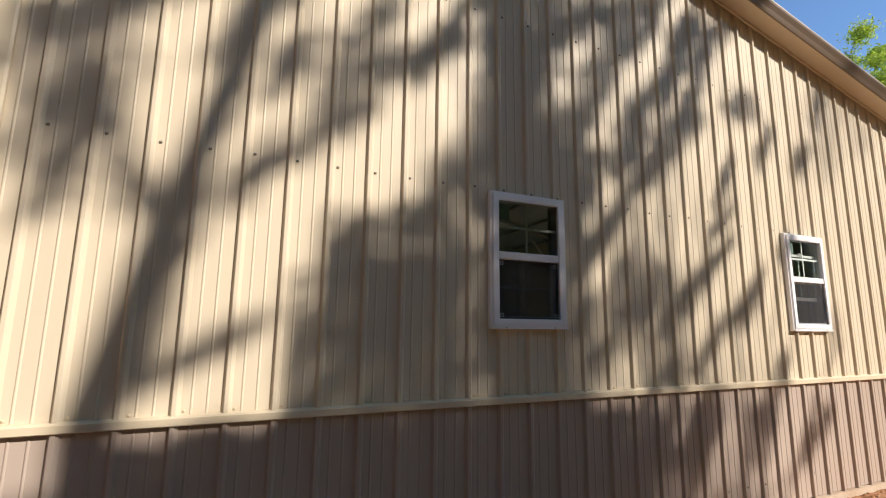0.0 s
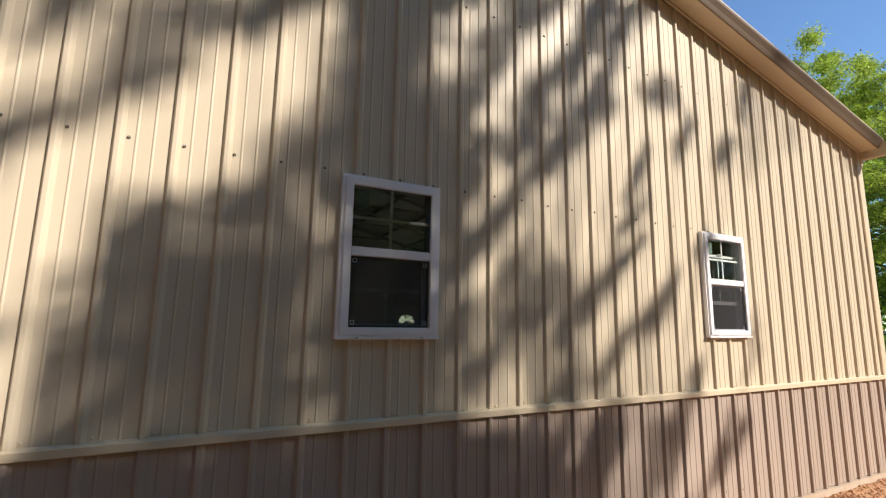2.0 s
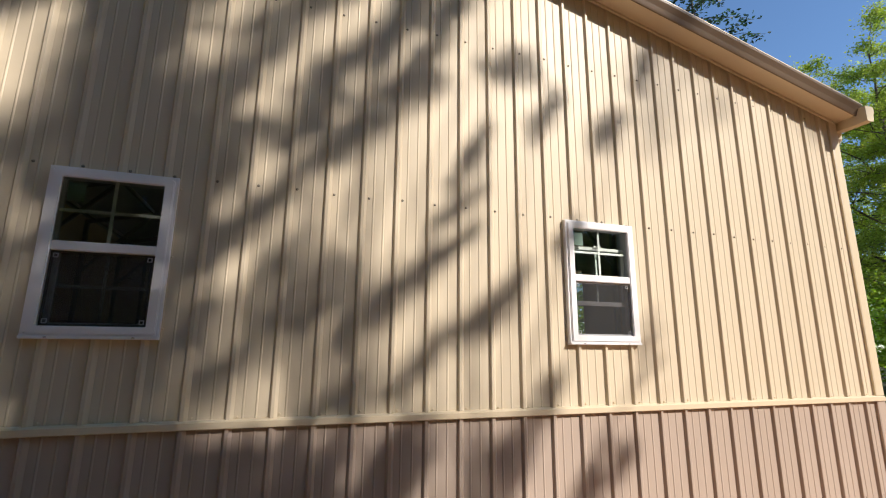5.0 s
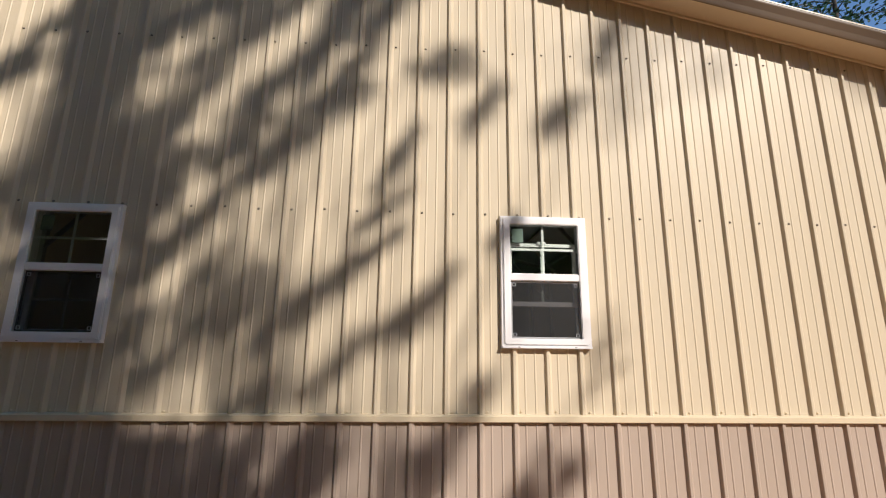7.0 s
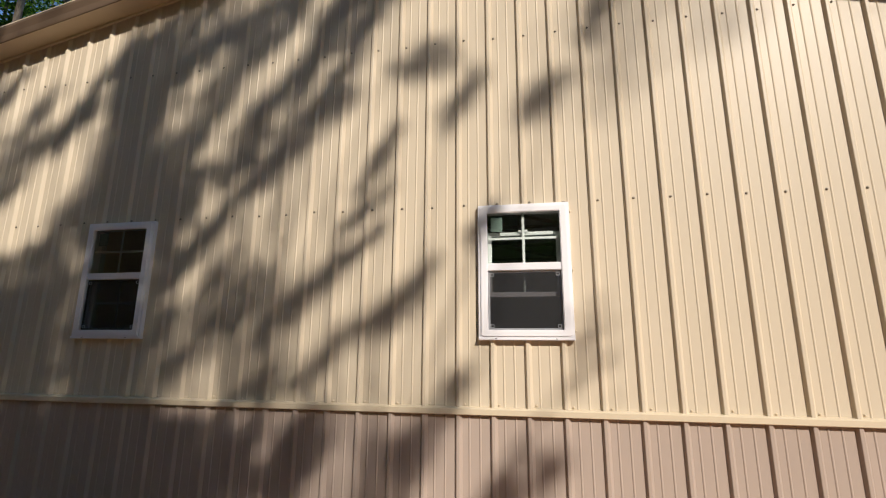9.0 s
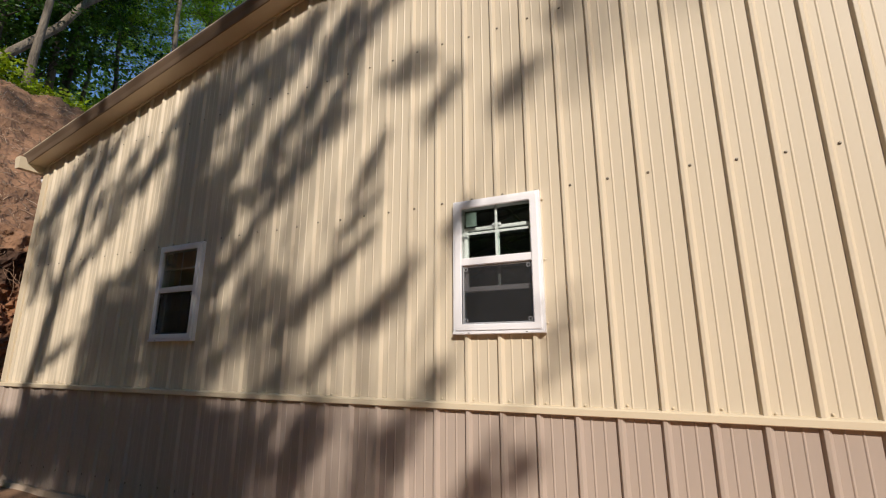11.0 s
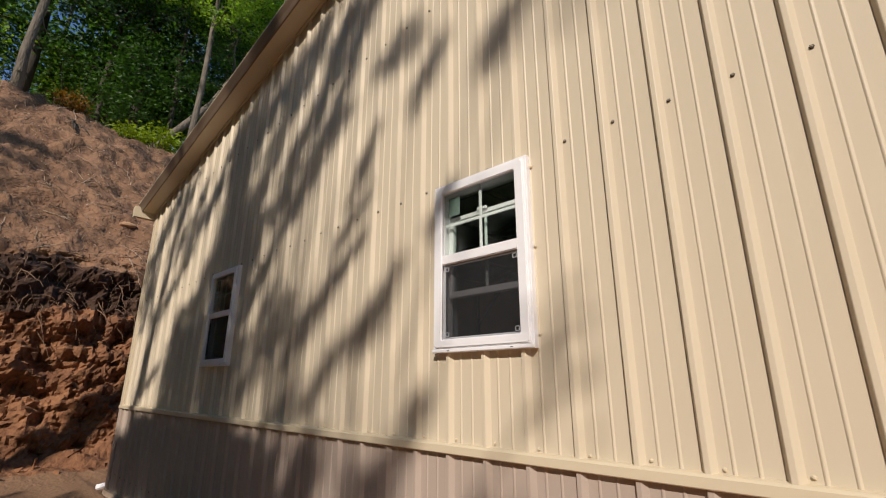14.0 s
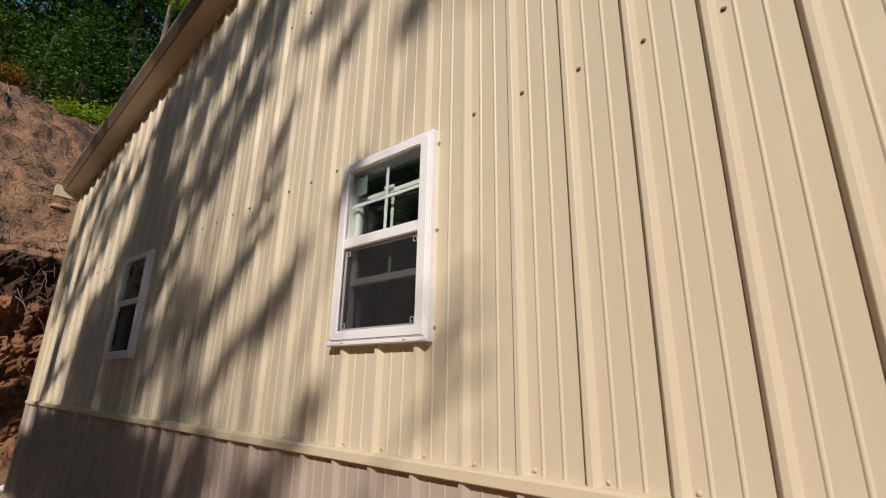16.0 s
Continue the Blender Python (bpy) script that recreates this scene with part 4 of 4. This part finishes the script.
def open_odds(x, z):
    if x > -0.3 or x < -2.75:
        return 0.0
    return (0.9 if x < -1.9 else 0.5 if x < -1.1 else 0.22) * (0.25 if abs(z - 2.55 - 0.4 * (x + 1.3)) < 0.3 and x > -2.0 else 1.0)


def layer_odds(x, z):
    if -2.9 < x < -1.7:
        return 0.9 if z > 2.7 else 0.25
    if -2.0 < x < -0.9 and z > 2.9:
        return 0.6
    return 0.35 if x < -3.2 and z > 2.75 - 0.25 * (x + 4) else 0.0


# open trees with separate drooping sprays
open_tree = [(-1.50, 3.15, 0.6, 0.25, 50), (-1.20, 3.35, 0.4, 0.22, 45), (-1.70, 2.85, 0.5, 0.14, 48), (-0.50, 3.65, 0.45, 0.30, 25), (-0.20, 3.30, 0.5, 0.16, 55), (0.38, 3.27, 0.45, 0.20, 50), (0.78, 3.90, 0.4, 0.15, 65),
             (-0.85, 2.85, 0.55, 0.14, 60), (-0.95, 2.45, 0.5, 0.12, 40), (-1.30, 1.90, 0.6, 0.20, 48), (-1.00, 2.15, 0.5, 0.12, 45), (-1.65, 1.60, 0.6, 0.20, 45), (-0.80, 1.70, 0.4, 0.12, 45), (-1.20, 1.40, 0.6, 0.16, 45),
             (-1.70, 1.20, 0.5, 0.20, 40), (-0.28, 1.18, 0.3, 0.14, 60), (-0.06, 2.32, 0.3, 0.12, 55)]
shade_tree(13, yard(-0.6, FOOT), yard(-0.9, -0.5), 0.13, open_tree + scattered(31, 7, open_odds),
           [(-1.5, -1.1, 1.0, 0.7, 1300), (-0.9, -2.6, 1.0, 0.9, 1200), (-1.9, -2.0, 1.0, 0.8, 1200), (0.62, 1.44, 0.16, 0.34, 30)], DEEP_LEAF, "open tree with drooping leafy sprays across the yard")
layered = [(-2.55, 3.95, 0.6, 0.35, 50), (-2.20, 3.70, 0.7, 0.35, 50), (-2.15, 4.15, 0.7, 0.35, 45), (-2.30, 3.35, 0.5, 0.22, 48), (-1.75, 4.05, 0.6, 0.25, 45), (-1.40, 3.85, 0.6, 0.22, 45), (-1.05, 4.00, 0.5, 0.20, 45), (-1.90, 3.30, 0.5, 0.20, 50), (-1.60, 3.60, 0.7, 0.20, 50), (-2.00, 3.00, 0.6, 0.20, 55), (-1.60, 4.35, 0.7, 0.25, 55), (-1.20, 3.60, 0.6, 0.18, 55), (-0.90, 4.25, 0.6, 0.20, 55), (-0.55, 4.55, 0.6, 0.20, 55), (-2.35, 4.50, 0.7, 0.30, 55),
           (-1.35, 0.82, 0.6, 0.26, 60), (-0.60, 0.75, 0.6, 0.28, 60), (0.05, 0.60, 0.5, 0.18, 55), (-1.80, 0.7, 0.6, 0.3, 60), (-1.2, 4.3, 0.6, 0.25, 50), (0.3, 0.7, 0.28, 0.12, 60)]
shade_tree(14, yard(-1.9, FOOT - 1.2 * SUN_WAY.z, 1.2), yard(-1.9, -0.6, 1.0), 0.12, layered + scattered(32, 13, layer_odds),
           [(-2.2, -1.5, 1.0, 0.8, 900)], DEEP_LEAF, "young tree with layered foliage across the yard")

# woods on the slope, round the yard and beyond the building
T1 = put(tree(21, 15, 0.115, 0.35, 3.2, 13000, 0.12, LEAF, BARK, 30, (0.8, 0.3), label="tall slim forest tree with fresh green leaves on the slope", group="woods"), -14.0, 2.4, 8.0)
T2 = put(tree(22, 13, 0.12, 0.18, 3.0, 12000, 0.12, DEEP_LEAF, DARK_BARK, 34, (-0.3, 0.6), label="shady forest tree with deep green leaves on the slope", group="woods"), -17.5, 0.2, 9.4)
T3 = put(tree(23, 16, 0.125, 0.5, 3.4, 12000, 0.125, LEAF, BARK, 28, (0.5, 0.5), label="tall forest tree with a high crown and pale bark", group="woods"), -14.0, -1.9, 8.5)
T4 = put(tree(24, 13.4, 0.2, 0.12, 4.2, 60000, 0.085, PALE_LEAF, BARK, 40, (0.4, 0.0), label="full spring-green tree standing beyond the building", group="woods"), 19.0, 7.4, 0.0)
T7 = put(tree(27, 14.0, 0.2, 0.12, 4.2, 13000, 0.19, PALE_LEAF, BARK, 34, (0.2, 0.3), label="broad spring-green tree in the woods round the yard", group="woods"), 30.0, 7.0, 0.0)
T5 = put(conifer(25, 29, 0.3, 8.0, "tall dark conifer behind the building"), 21.0, 16.5, 0.0)
rng = random.Random(5)


def hill(x, y):
    """Height of the wooded slope, about."""
    k = [(-13.0, 8.15), (-15.5, 9.0), (-19, 10.6), (-26, 14.0), (-40, 20.0)]
    z = k[0][1]
    for (xa, za), (xb, zb) in zip(k, k[1:]):
        if xb <= x <= xa:
            z = za + (zb - za) * (x - xa) / (xb - xa)
    return (z if x < -13 else 0) - (0.10 * max(-3, min(3, y)) if x < -13 else 0) - 0.2


for x, y in ((-14.6, 6.5), (-15.5, -5.0), (-16.5, 9.5), (-18.5, 4.6), (-19.5, -3.5), (-21, 8), (-22, 1.5), (-23.5, 12), (-24, -6), (-26, 4.5), (-27, 16), (-28, -1), (-30, 9), (-32, 3), (-17, 14), (-20, 18), (-16, -10), (-33, 14), (-36, -4), (-16.2, 2.2), (-20.2, 5.8), (-24.5, 8.3)):
    src = rng.choice((T1, T1, T3, T2, T3))
    again(src, x, y, hill(x, y), rng.uniform(0, 6.28), rng.uniform(0.8, 1.2))
for x, y, s in ((23, 12, 1.05), (20, 4.5, 0.9), (23, 8, 0.95), (24, 1.0, 0.9), (26, 18, 1.2), (28, -2, 1.0), (33, 13, 1.2), (22, 24, 1.2)):
    again(T4 if x < 24.5 and y < 13 else T7, x, y, 0, rng.uniform(0, 6.28), s)
# trees behind the camera, unseen, added to hold skylight off the wall
for x, y, s in ((-2, -17, 1.0), (-12, -17, 0.8), (-1, -19, 1.0), (-9, -20, 1.1), (16.5, -8.5, 0.8), (21, -6, 1.0), (22, -14, 1.1), (24, -20, 1.1), (27, -9, 1.1), (-5.5, -10.5, 0.8), (18.5, -12, 0.9)):
    again(rng.choice((T2, T7, T3)), x, y, 0 if x > -13 else 8, rng.uniform(0, 6.28), s)
# low ones likewise added, kept beneath the sun's path
for x, y, s in ((6, -15, 0.5), (9.5, -16, 0.55), (3.5, -13, 0.42), (12, -14, 0.5), (0, -14, 0.6), (12, -20, 0.75), (3, -20, 0.7), (8, -24, 0.9), (14, -26, 0.95), (2, -27, 0.95)):
    again(T2, x, y, 0, rng.uniform(0, 6.28), s)
again(T5, 3.0, 32, 0, 1.0, 0.7)
# out-of-view canopy trees, added only to darken the shade on the wall
T6 = put(tree(26, 25, 0.3, 0.66, 6.5, 13000, 0.27, DEEP_LEAF, BARK, 46, (6.0, 2.0), label="unseen very tall leaning tree, its wide high crown added to block skylight", group="tall trees"), -3.4, -9.2, 0.0)
again(T6, 18.5, -9.0, 0, 3.6, 1.0)
again(T6, 20.0, -3.0, 0, 3.1, 1.0)
again(T2, -9.5, -11.5, 0, 1.4, 0.62)
again(T2, -7.6, -13.0, 0, 2.3, 0.68)
again(T5, -19.0, -1.8, hill(-19, -1.8), 2.0, 0.7)


# ---- undergrowth, leaning stem and litter on the slope ----
def shrub(seed, x, y, z, wide, high, leaf, label, n=900, size=0.12):
    r = np.random.default_rng(seed)
    rr = random.Random(seed)
    t = tagged(new("shrub"), label, "shrub", "undergrowth")
    t.location = (x, y, z)
    stems, centres = [], []
    for k in range(12):
        a = rr.uniform(0, 6.28)
        tip = Vector((math.cos(a) * wide * rr.uniform(0.2, 0.9), math.sin(a) * wide * rr.uniform(0.2, 0.9), high * rr.uniform(0.45, 1.0)))
        stems.append(tube(bent((0, 0, -0.15), tip, 0.05, rr, 4), [0.014, 0.011, 0.009, 0.006, 0.003], 4))
        centres.append(np.array(tip) + r.normal(size=(n // 12, 3)) * np.array([wide * 0.25, wide * 0.25, high * 0.2]))
    v, f = join(stems)
    part("stem", mesh_of("stem", v, f, DARK_BARK), None, t)
    c = np.concatenate(centres)
    c[:, 2] = np.maximum(c[:, 2], 0.02)
    part("foliage", leaf_mesh("foliage", c, size, leaf), None, t)
    return t


S1 = shrub(41, -13.1, 1.3, 8.0, 0.7, 0.6, LIME_LEAF, "low lime-green shrub on the crest of the bank", 480)
S2 = shrub(42, -15.5, -3.5, 9.0, 1.6, 2.6, LEAF, "leafy green thicket under the forest trees", 2600, 0.125)
S3 = shrub(43, -16.5, 1.0, 9.0, 1.8, 3.0, DEEP_LEAF, "deep green thicket under the forest trees", 2900, 0.125)
shrub(44, -12.45, -0.8, 7.95, 0.38, 0.5, RUST_LEAF, "rusty brown fern clump on the crest of the bank", 420, 0.09)
for x, y, s in ((-13.2, 2.2, 0.9), (-13.0, 0.5, 0.7), (-13.4, 3.2, 1.1), (-13.6, -2.8, 0.8), (-13.8, 4.6, 1.2), (-13.2, -4.4, 0.9)):
    again(S1, x, y, hill(-13.1, y), rng.uniform(0, 6.28), s)
for i in range(30):
    x, y = rng.uniform(-34, -15), rng.uniform(-12, 22)
    again(rng.choice((S2, S3, S3)), x, y, hill(x, y), rng.uniform(0, 6.28), rng.uniform(0.8, 1.7))
for x, y, s in ((9, -13, 0.9), (13, -9, 1.0), (5, -14, 1.0), (1, -14, 1.1), (-3, -12, 1.1), (-7, -13, 1.2), (16, -6, 1.2), (-11, -10, 1.2), (19, 3, 1.2), (22, 7, 1.3), (18, 12, 1.3), (25, 0, 1.4), (16, 6.5, 1.1)):
    again(S3 if y < 0 else rng.choice((S2, S3)), x, y, 0, rng.uniform(0, 6.28), s)


def leaning_stem():
    r = random.Random(3)
    t = tagged(new("leaning_trunk"), "grey dead trunk leaning across the forest edge", "tree")
    t.location = (-15.0, 1.1, 8.2)
    v, f = tube(bent((0, 0, 0), (0.6, 5.6, 8.2), 0.5, r, 9), [0.145 - 0.011 * i for i in range(10)], 9)
    part("trunk", mesh_of("trunk", v, f, BARK, True), None, t)
    v, f = join([tube(bent((0.3, 2.6, 4.2), (0.5, 2.4, 6.6), 0.1, r, 4), [0.06, 0.05, 0.04, 0.025, 0.01], 6), tube(bent((0.4, 3.6, 5.6), (1.2, 5.2, 5.9), 0.1, r, 4), [0.05, 0.045, 0.035, 0.02, 0.01], 6)])
    part("branching", mesh_of("branching", v, f, BARK, True), None, t)


leaning_stem()
again(T5, -17.2, 1.3, hill(-17.2, 1.3), 0.7, 0.55)
again(T5, -22.0, 6.5, hill(-22, 6.5), 2.7, 0.6)


def stump():
    r = random.Random(17)
    t = tagged(new("stump"), "dark rotten stump with bare roots on the crest", "stump")
    t.location = (-12.3, -0.8, 7.6)
    v, f = tube([(0, 0, -0.3), (0.02, 0, -0.1), (0, 0.02, 0.1), (-0.05, 0.0, 0.24)], [0.2, 0.17, 0.12, 0.07], 11)
    part("trunk", mesh_of("trunk", v, f, DARK_BARK, True), None, t)
    for k in range(16):
        a = r.uniform(-1.7, 1.7)
        tip = (math.cos(a) * r.uniform(0.35, 0.8), math.sin(a) * r.uniform(0.35, 0.9), -r.uniform(0.25, 0.75))
        v, f = tube(bent((math.cos(a) * 0.14, math.sin(a) * 0.14, r.uniform(-0.1, 0.1)), tip, 0.12, r, 6), [0.05, 0.042, 0.034, 0.028, 0.02, 0.013, 0.006], 6)
        part("root", mesh_of("root", v, f, DARK_BARK, True), None, t)


stump()


def litter():
    """Loose twigs on the slope, roots hanging from the cut, crumbs of clay, one pale stone."""
    r = random.Random(9)
    me = land.data
    slope, edge, cut = [], [], []
    for p in me.polygons:
        c = p.center
        if -3.5 < c.y < 4.5 and -13 < c.x < -7.2:
            (slope if p.material_index == 3 else edge if p.material_index == 2 else cut).append(p)
    verts, faces = [], []
    for k in range(9000):
        p = r.choice(slope)
        n = p.normal
        d = Vector((r.gauss(0, 1), r.gauss(0, 1), r.gauss(0, 1)))
        d = (d - n * d.dot(n) * 0.85).normalized() * (0.02 + 0.17 * r.random() ** 5)
        u = d.cross(n).normalized() * r.uniform(0.003, 0.010)
        c = p.center + Vector((r.uniform(-0.05, 0.05), r.uniform(-0.05, 0.05), 0)) + n * 0.012
        o = len(verts)
        verts += [c - d - u, c - d + u, c + d, c + n * 0.012]
        faces += [(o, o + 1, o + 3), (o + 1, o + 2, o + 3), (o + 2, o, o + 3), (o, o + 2, o + 1)]
    tagged(new("forest_litter", mesh_of("forest_litter", verts, faces, TWIG)), "dry twigs and bark chips strewn over the slope", "litter", kind="stuff")
    pieces = []
    for k in range(70):
        p = r.choice(slope)
        n = p.normal
        d = Vector((r.gauss(0, 1), r.gauss(0, 1), r.gauss(0, 1)))
        d = (d - n * d.dot(n) * 0.9).normalized() * r.uniform(0.12, 0.42)
        a = p.center + n * 0.02
        w = r.uniform(0.006, 0.014)
        pieces.append(tube(bent(a - d, a + d, 0.02, r, 5), [w * (1 - 0.14 * i) for i in range(6)], 5))
    v, f = join(pieces)
    tagged(new("fallen_stick", mesh_of("fallen_stick", v, f, STICK)), "pale barkless sticks lying on the slope", "sticks", kind="stuff")
    pieces = []
    for k in range(260):
        p = r.choice(edge)
        a = p.center - p.normal * 0.05
        out = Vector((r.uniform(0.04, 0.34), r.uniform(-0.35, 0.35), r.uniform(-0.75, 0.05)))
        line = bent(a, a + out, 0.06, r, 6)
        w = r.uniform(0.003, 0.011)
        pieces.append(tube(line, [w * (1 - 0.13 * i) for i in range(7)], 4))
    v, f = join(pieces)
    tagged(new("hanging_root", mesh_of("hanging_root", v, f, ROOT)), "thin roots hanging from the cut bank", "roots", kind="stuff")
    verts, faces = [], []
    for k in range(900):
        p = r.choice(cut)
        s = 0.012 + 0.06 * r.random() ** 3
        c = p.center + p.normal * s * 0.3
        o = len(verts)
        verts += [c + Vector((r.gauss(0, s), r.gauss(0, s), r.gauss(0, s))) for q in range(4)]
        faces += [(o, o + 1, o + 2), (o, o + 2, o + 3), (o, o + 3, o + 1), (o + 1, o + 3, o + 2)]
    tagged(new("clay_crumbs", mesh_of("clay_crumbs", verts, faces, CLAY)), "crumbled red clay clods on the cut face", "clods", kind="stuff")
    verts, faces = [], []
    for k in range(5200):
        x = r.uniform(-1.2, 3.6)
        y = -0.06 - 0.9 * r.random() ** 1.6
        s = 0.004 + 0.022 * r.random() ** 4
        c = Vector((x, y, s * 0.3 + 0.03 * math.exp(-((y + 0.1) / 0.35) ** 2)))
        o = len(verts)
        verts += [c + Vector((math.cos(a + k) * s * r.uniform(0.6, 1.4), math.sin(a + k) * s * r.uniform(0.6, 1.4), r.uniform(-0.6, 0.2) * s)) for a in (0, 1.26, 2.5, 3.77, 5.0)] + [c + Vector((r.uniform(-0.4, 0.4) * s, r.uniform(-0.4, 0.4) * s, s * r.uniform(0.4, 0.9)))]
        faces += [(o + i, o + (i + 1) % 5, o + 5) for i in range(5)] + [(o + 4, o + 3, o + 2, o + 1, o)]
    tagged(new("dirt_clods", mesh_of("dirt_clods", verts, faces, DIRT)), "loose orange dirt clods along the slab edge", "clods", kind="stuff")
    bm = bmesh.new()
    bmesh.ops.create_icosphere(bm, subdivisions=2, radius=0.14)
    for q in bm.verts:
        q.co = Vector((q.co.x * 0.8, q.co.y * 1.1, q.co.z * 0.45)) * (1 + 0.25 * noise.noise(q.co * 9))
    near = min(slope, key=lambda p: (p.center - Vector((-9.45, 0.3, 4.5))).length)
    st = part("stone", bm, STONE)
    st.location = near.center + near.normal * 0.03
    tagged(st, "pale orange stone lying on the littered slope", "stone")


litter()


def far_woods():
    """The mass of leaves of the woods far up the slope."""
    r = np.random.default_rng(77)
    n = 12000
    x = r.uniform(-60, -36, n)
    y = r.uniform(-35, 55, n)
    z = 12 + (-x - 28) * 0.35 + r.uniform(0, 1, n) ** 0.8 * (9 + 4 * np.sin(y * 0.35) + 3 * np.sin(y * 0.9 + 2))
    me = leaf_mesh("far_woods", np.stack([x, y, z], 1), r.uniform(0.5, 1.1, n), DEEP_LEAF)
    tagged(new("far_woods", me), "deep green woods rising far up the slope", "woods", kind="stuff")
    m = 16000
    x = r.uniform(22, 60, m)
    y = r.uniform(-45, 60, m)
    y = np.where((x < 34) & (np.abs(y) < 25), y + np.sign(y) * 25, y)
    z = r.uniform(0, 1, m) ** 0.9 * (8 + 2 * np.sin(y * 0.3))
    me = leaf_mesh("far_woods", np.stack([x, y, z], 1), r.uniform(0.5, 1.0, m), LEAF)
    tagged(new("far_woods", me), "green woods beyond the yard and building", "woods", kind="stuff")

    k = 14000
    x = r.uniform(3, 34, k)
    y = r.uniform(-46, -28, k)
    z = r.uniform(0, 1, k) ** 0.85 * (13 + 2 * np.sin(x * 0.5) + 1.5 * np.sin(x * 1.3 + 1))
    me = leaf_mesh("far_woods", np.stack([x, y, z], 1), r.uniform(0.5, 1.0, k), DEEP_LEAF)
    tagged(new("far_woods", me), "green woods across the yard", "woods", kind="stuff")
    # leaf mass out of view, added to block western skylight and darken pane reflections
    k = 30000
    x = r.uniform(-45, 3, k)
    y = r.uniform(-44, -21, k)
    z = r.uniform(0, 1, k) ** 0.85 * (21 + 3 * np.sin(x * 0.4) + 2.5 * np.sin(x * 1.1 + 1))
    me = leaf_mesh("far_woods", np.stack([x, y, z], 1), r.uniform(0.6, 1.2, k), DEEP_LEAF)
    tagged(new("far_woods", me), "unseen high dark green woods added to block skylight over the yard", "woods", kind="stuff")


far_woods()


# ---- screws of the cladding, pieces of the wall ----
def screws():
    me = screw_mesh()
    pale = me.copy()
    pale.materials.clear()
    pale.materials.append(TRIM)
    pale.materials.append(TRIM)
    rows = [(TRIM_TOP + 0.012, 0.036), (2.464, 0.036), (3.79, 0.036), (0.27, 0.036)]
    for z, off in rows:
        for k in range(-25, 14):
            x = k * PITCH + off
            if z > rake(x) - 0.1 or any(w - 0.01 < x < w + WIN_W + 0.01 and WIN_Z0 - 0.01 < z < WIN_Z1 + 0.012 for w in WINDOWS):
                continue
            s = new("screw", pale if z < 1.5 and z > 1.0 else me)
            s.location = (x + random.uniform(-0.004, 0.004), -0.0012, z + random.uniform(-0.006, 0.006))
            s.rotation_euler = (0, random.uniform(0, 1), 0)
            s.parent = wall
    for w in WINDOWS:
        for z in (WIN_Z0 + 0.06, (WIN_Z0 + WIN_Z1) / 2, WIN_Z1 - 0.06):
            for x in (w - 0.008, w + WIN_W + 0.010):
                s = new("screw", pale)
                s.location = (x, -0.005, z)
                s.parent = wall


screws()
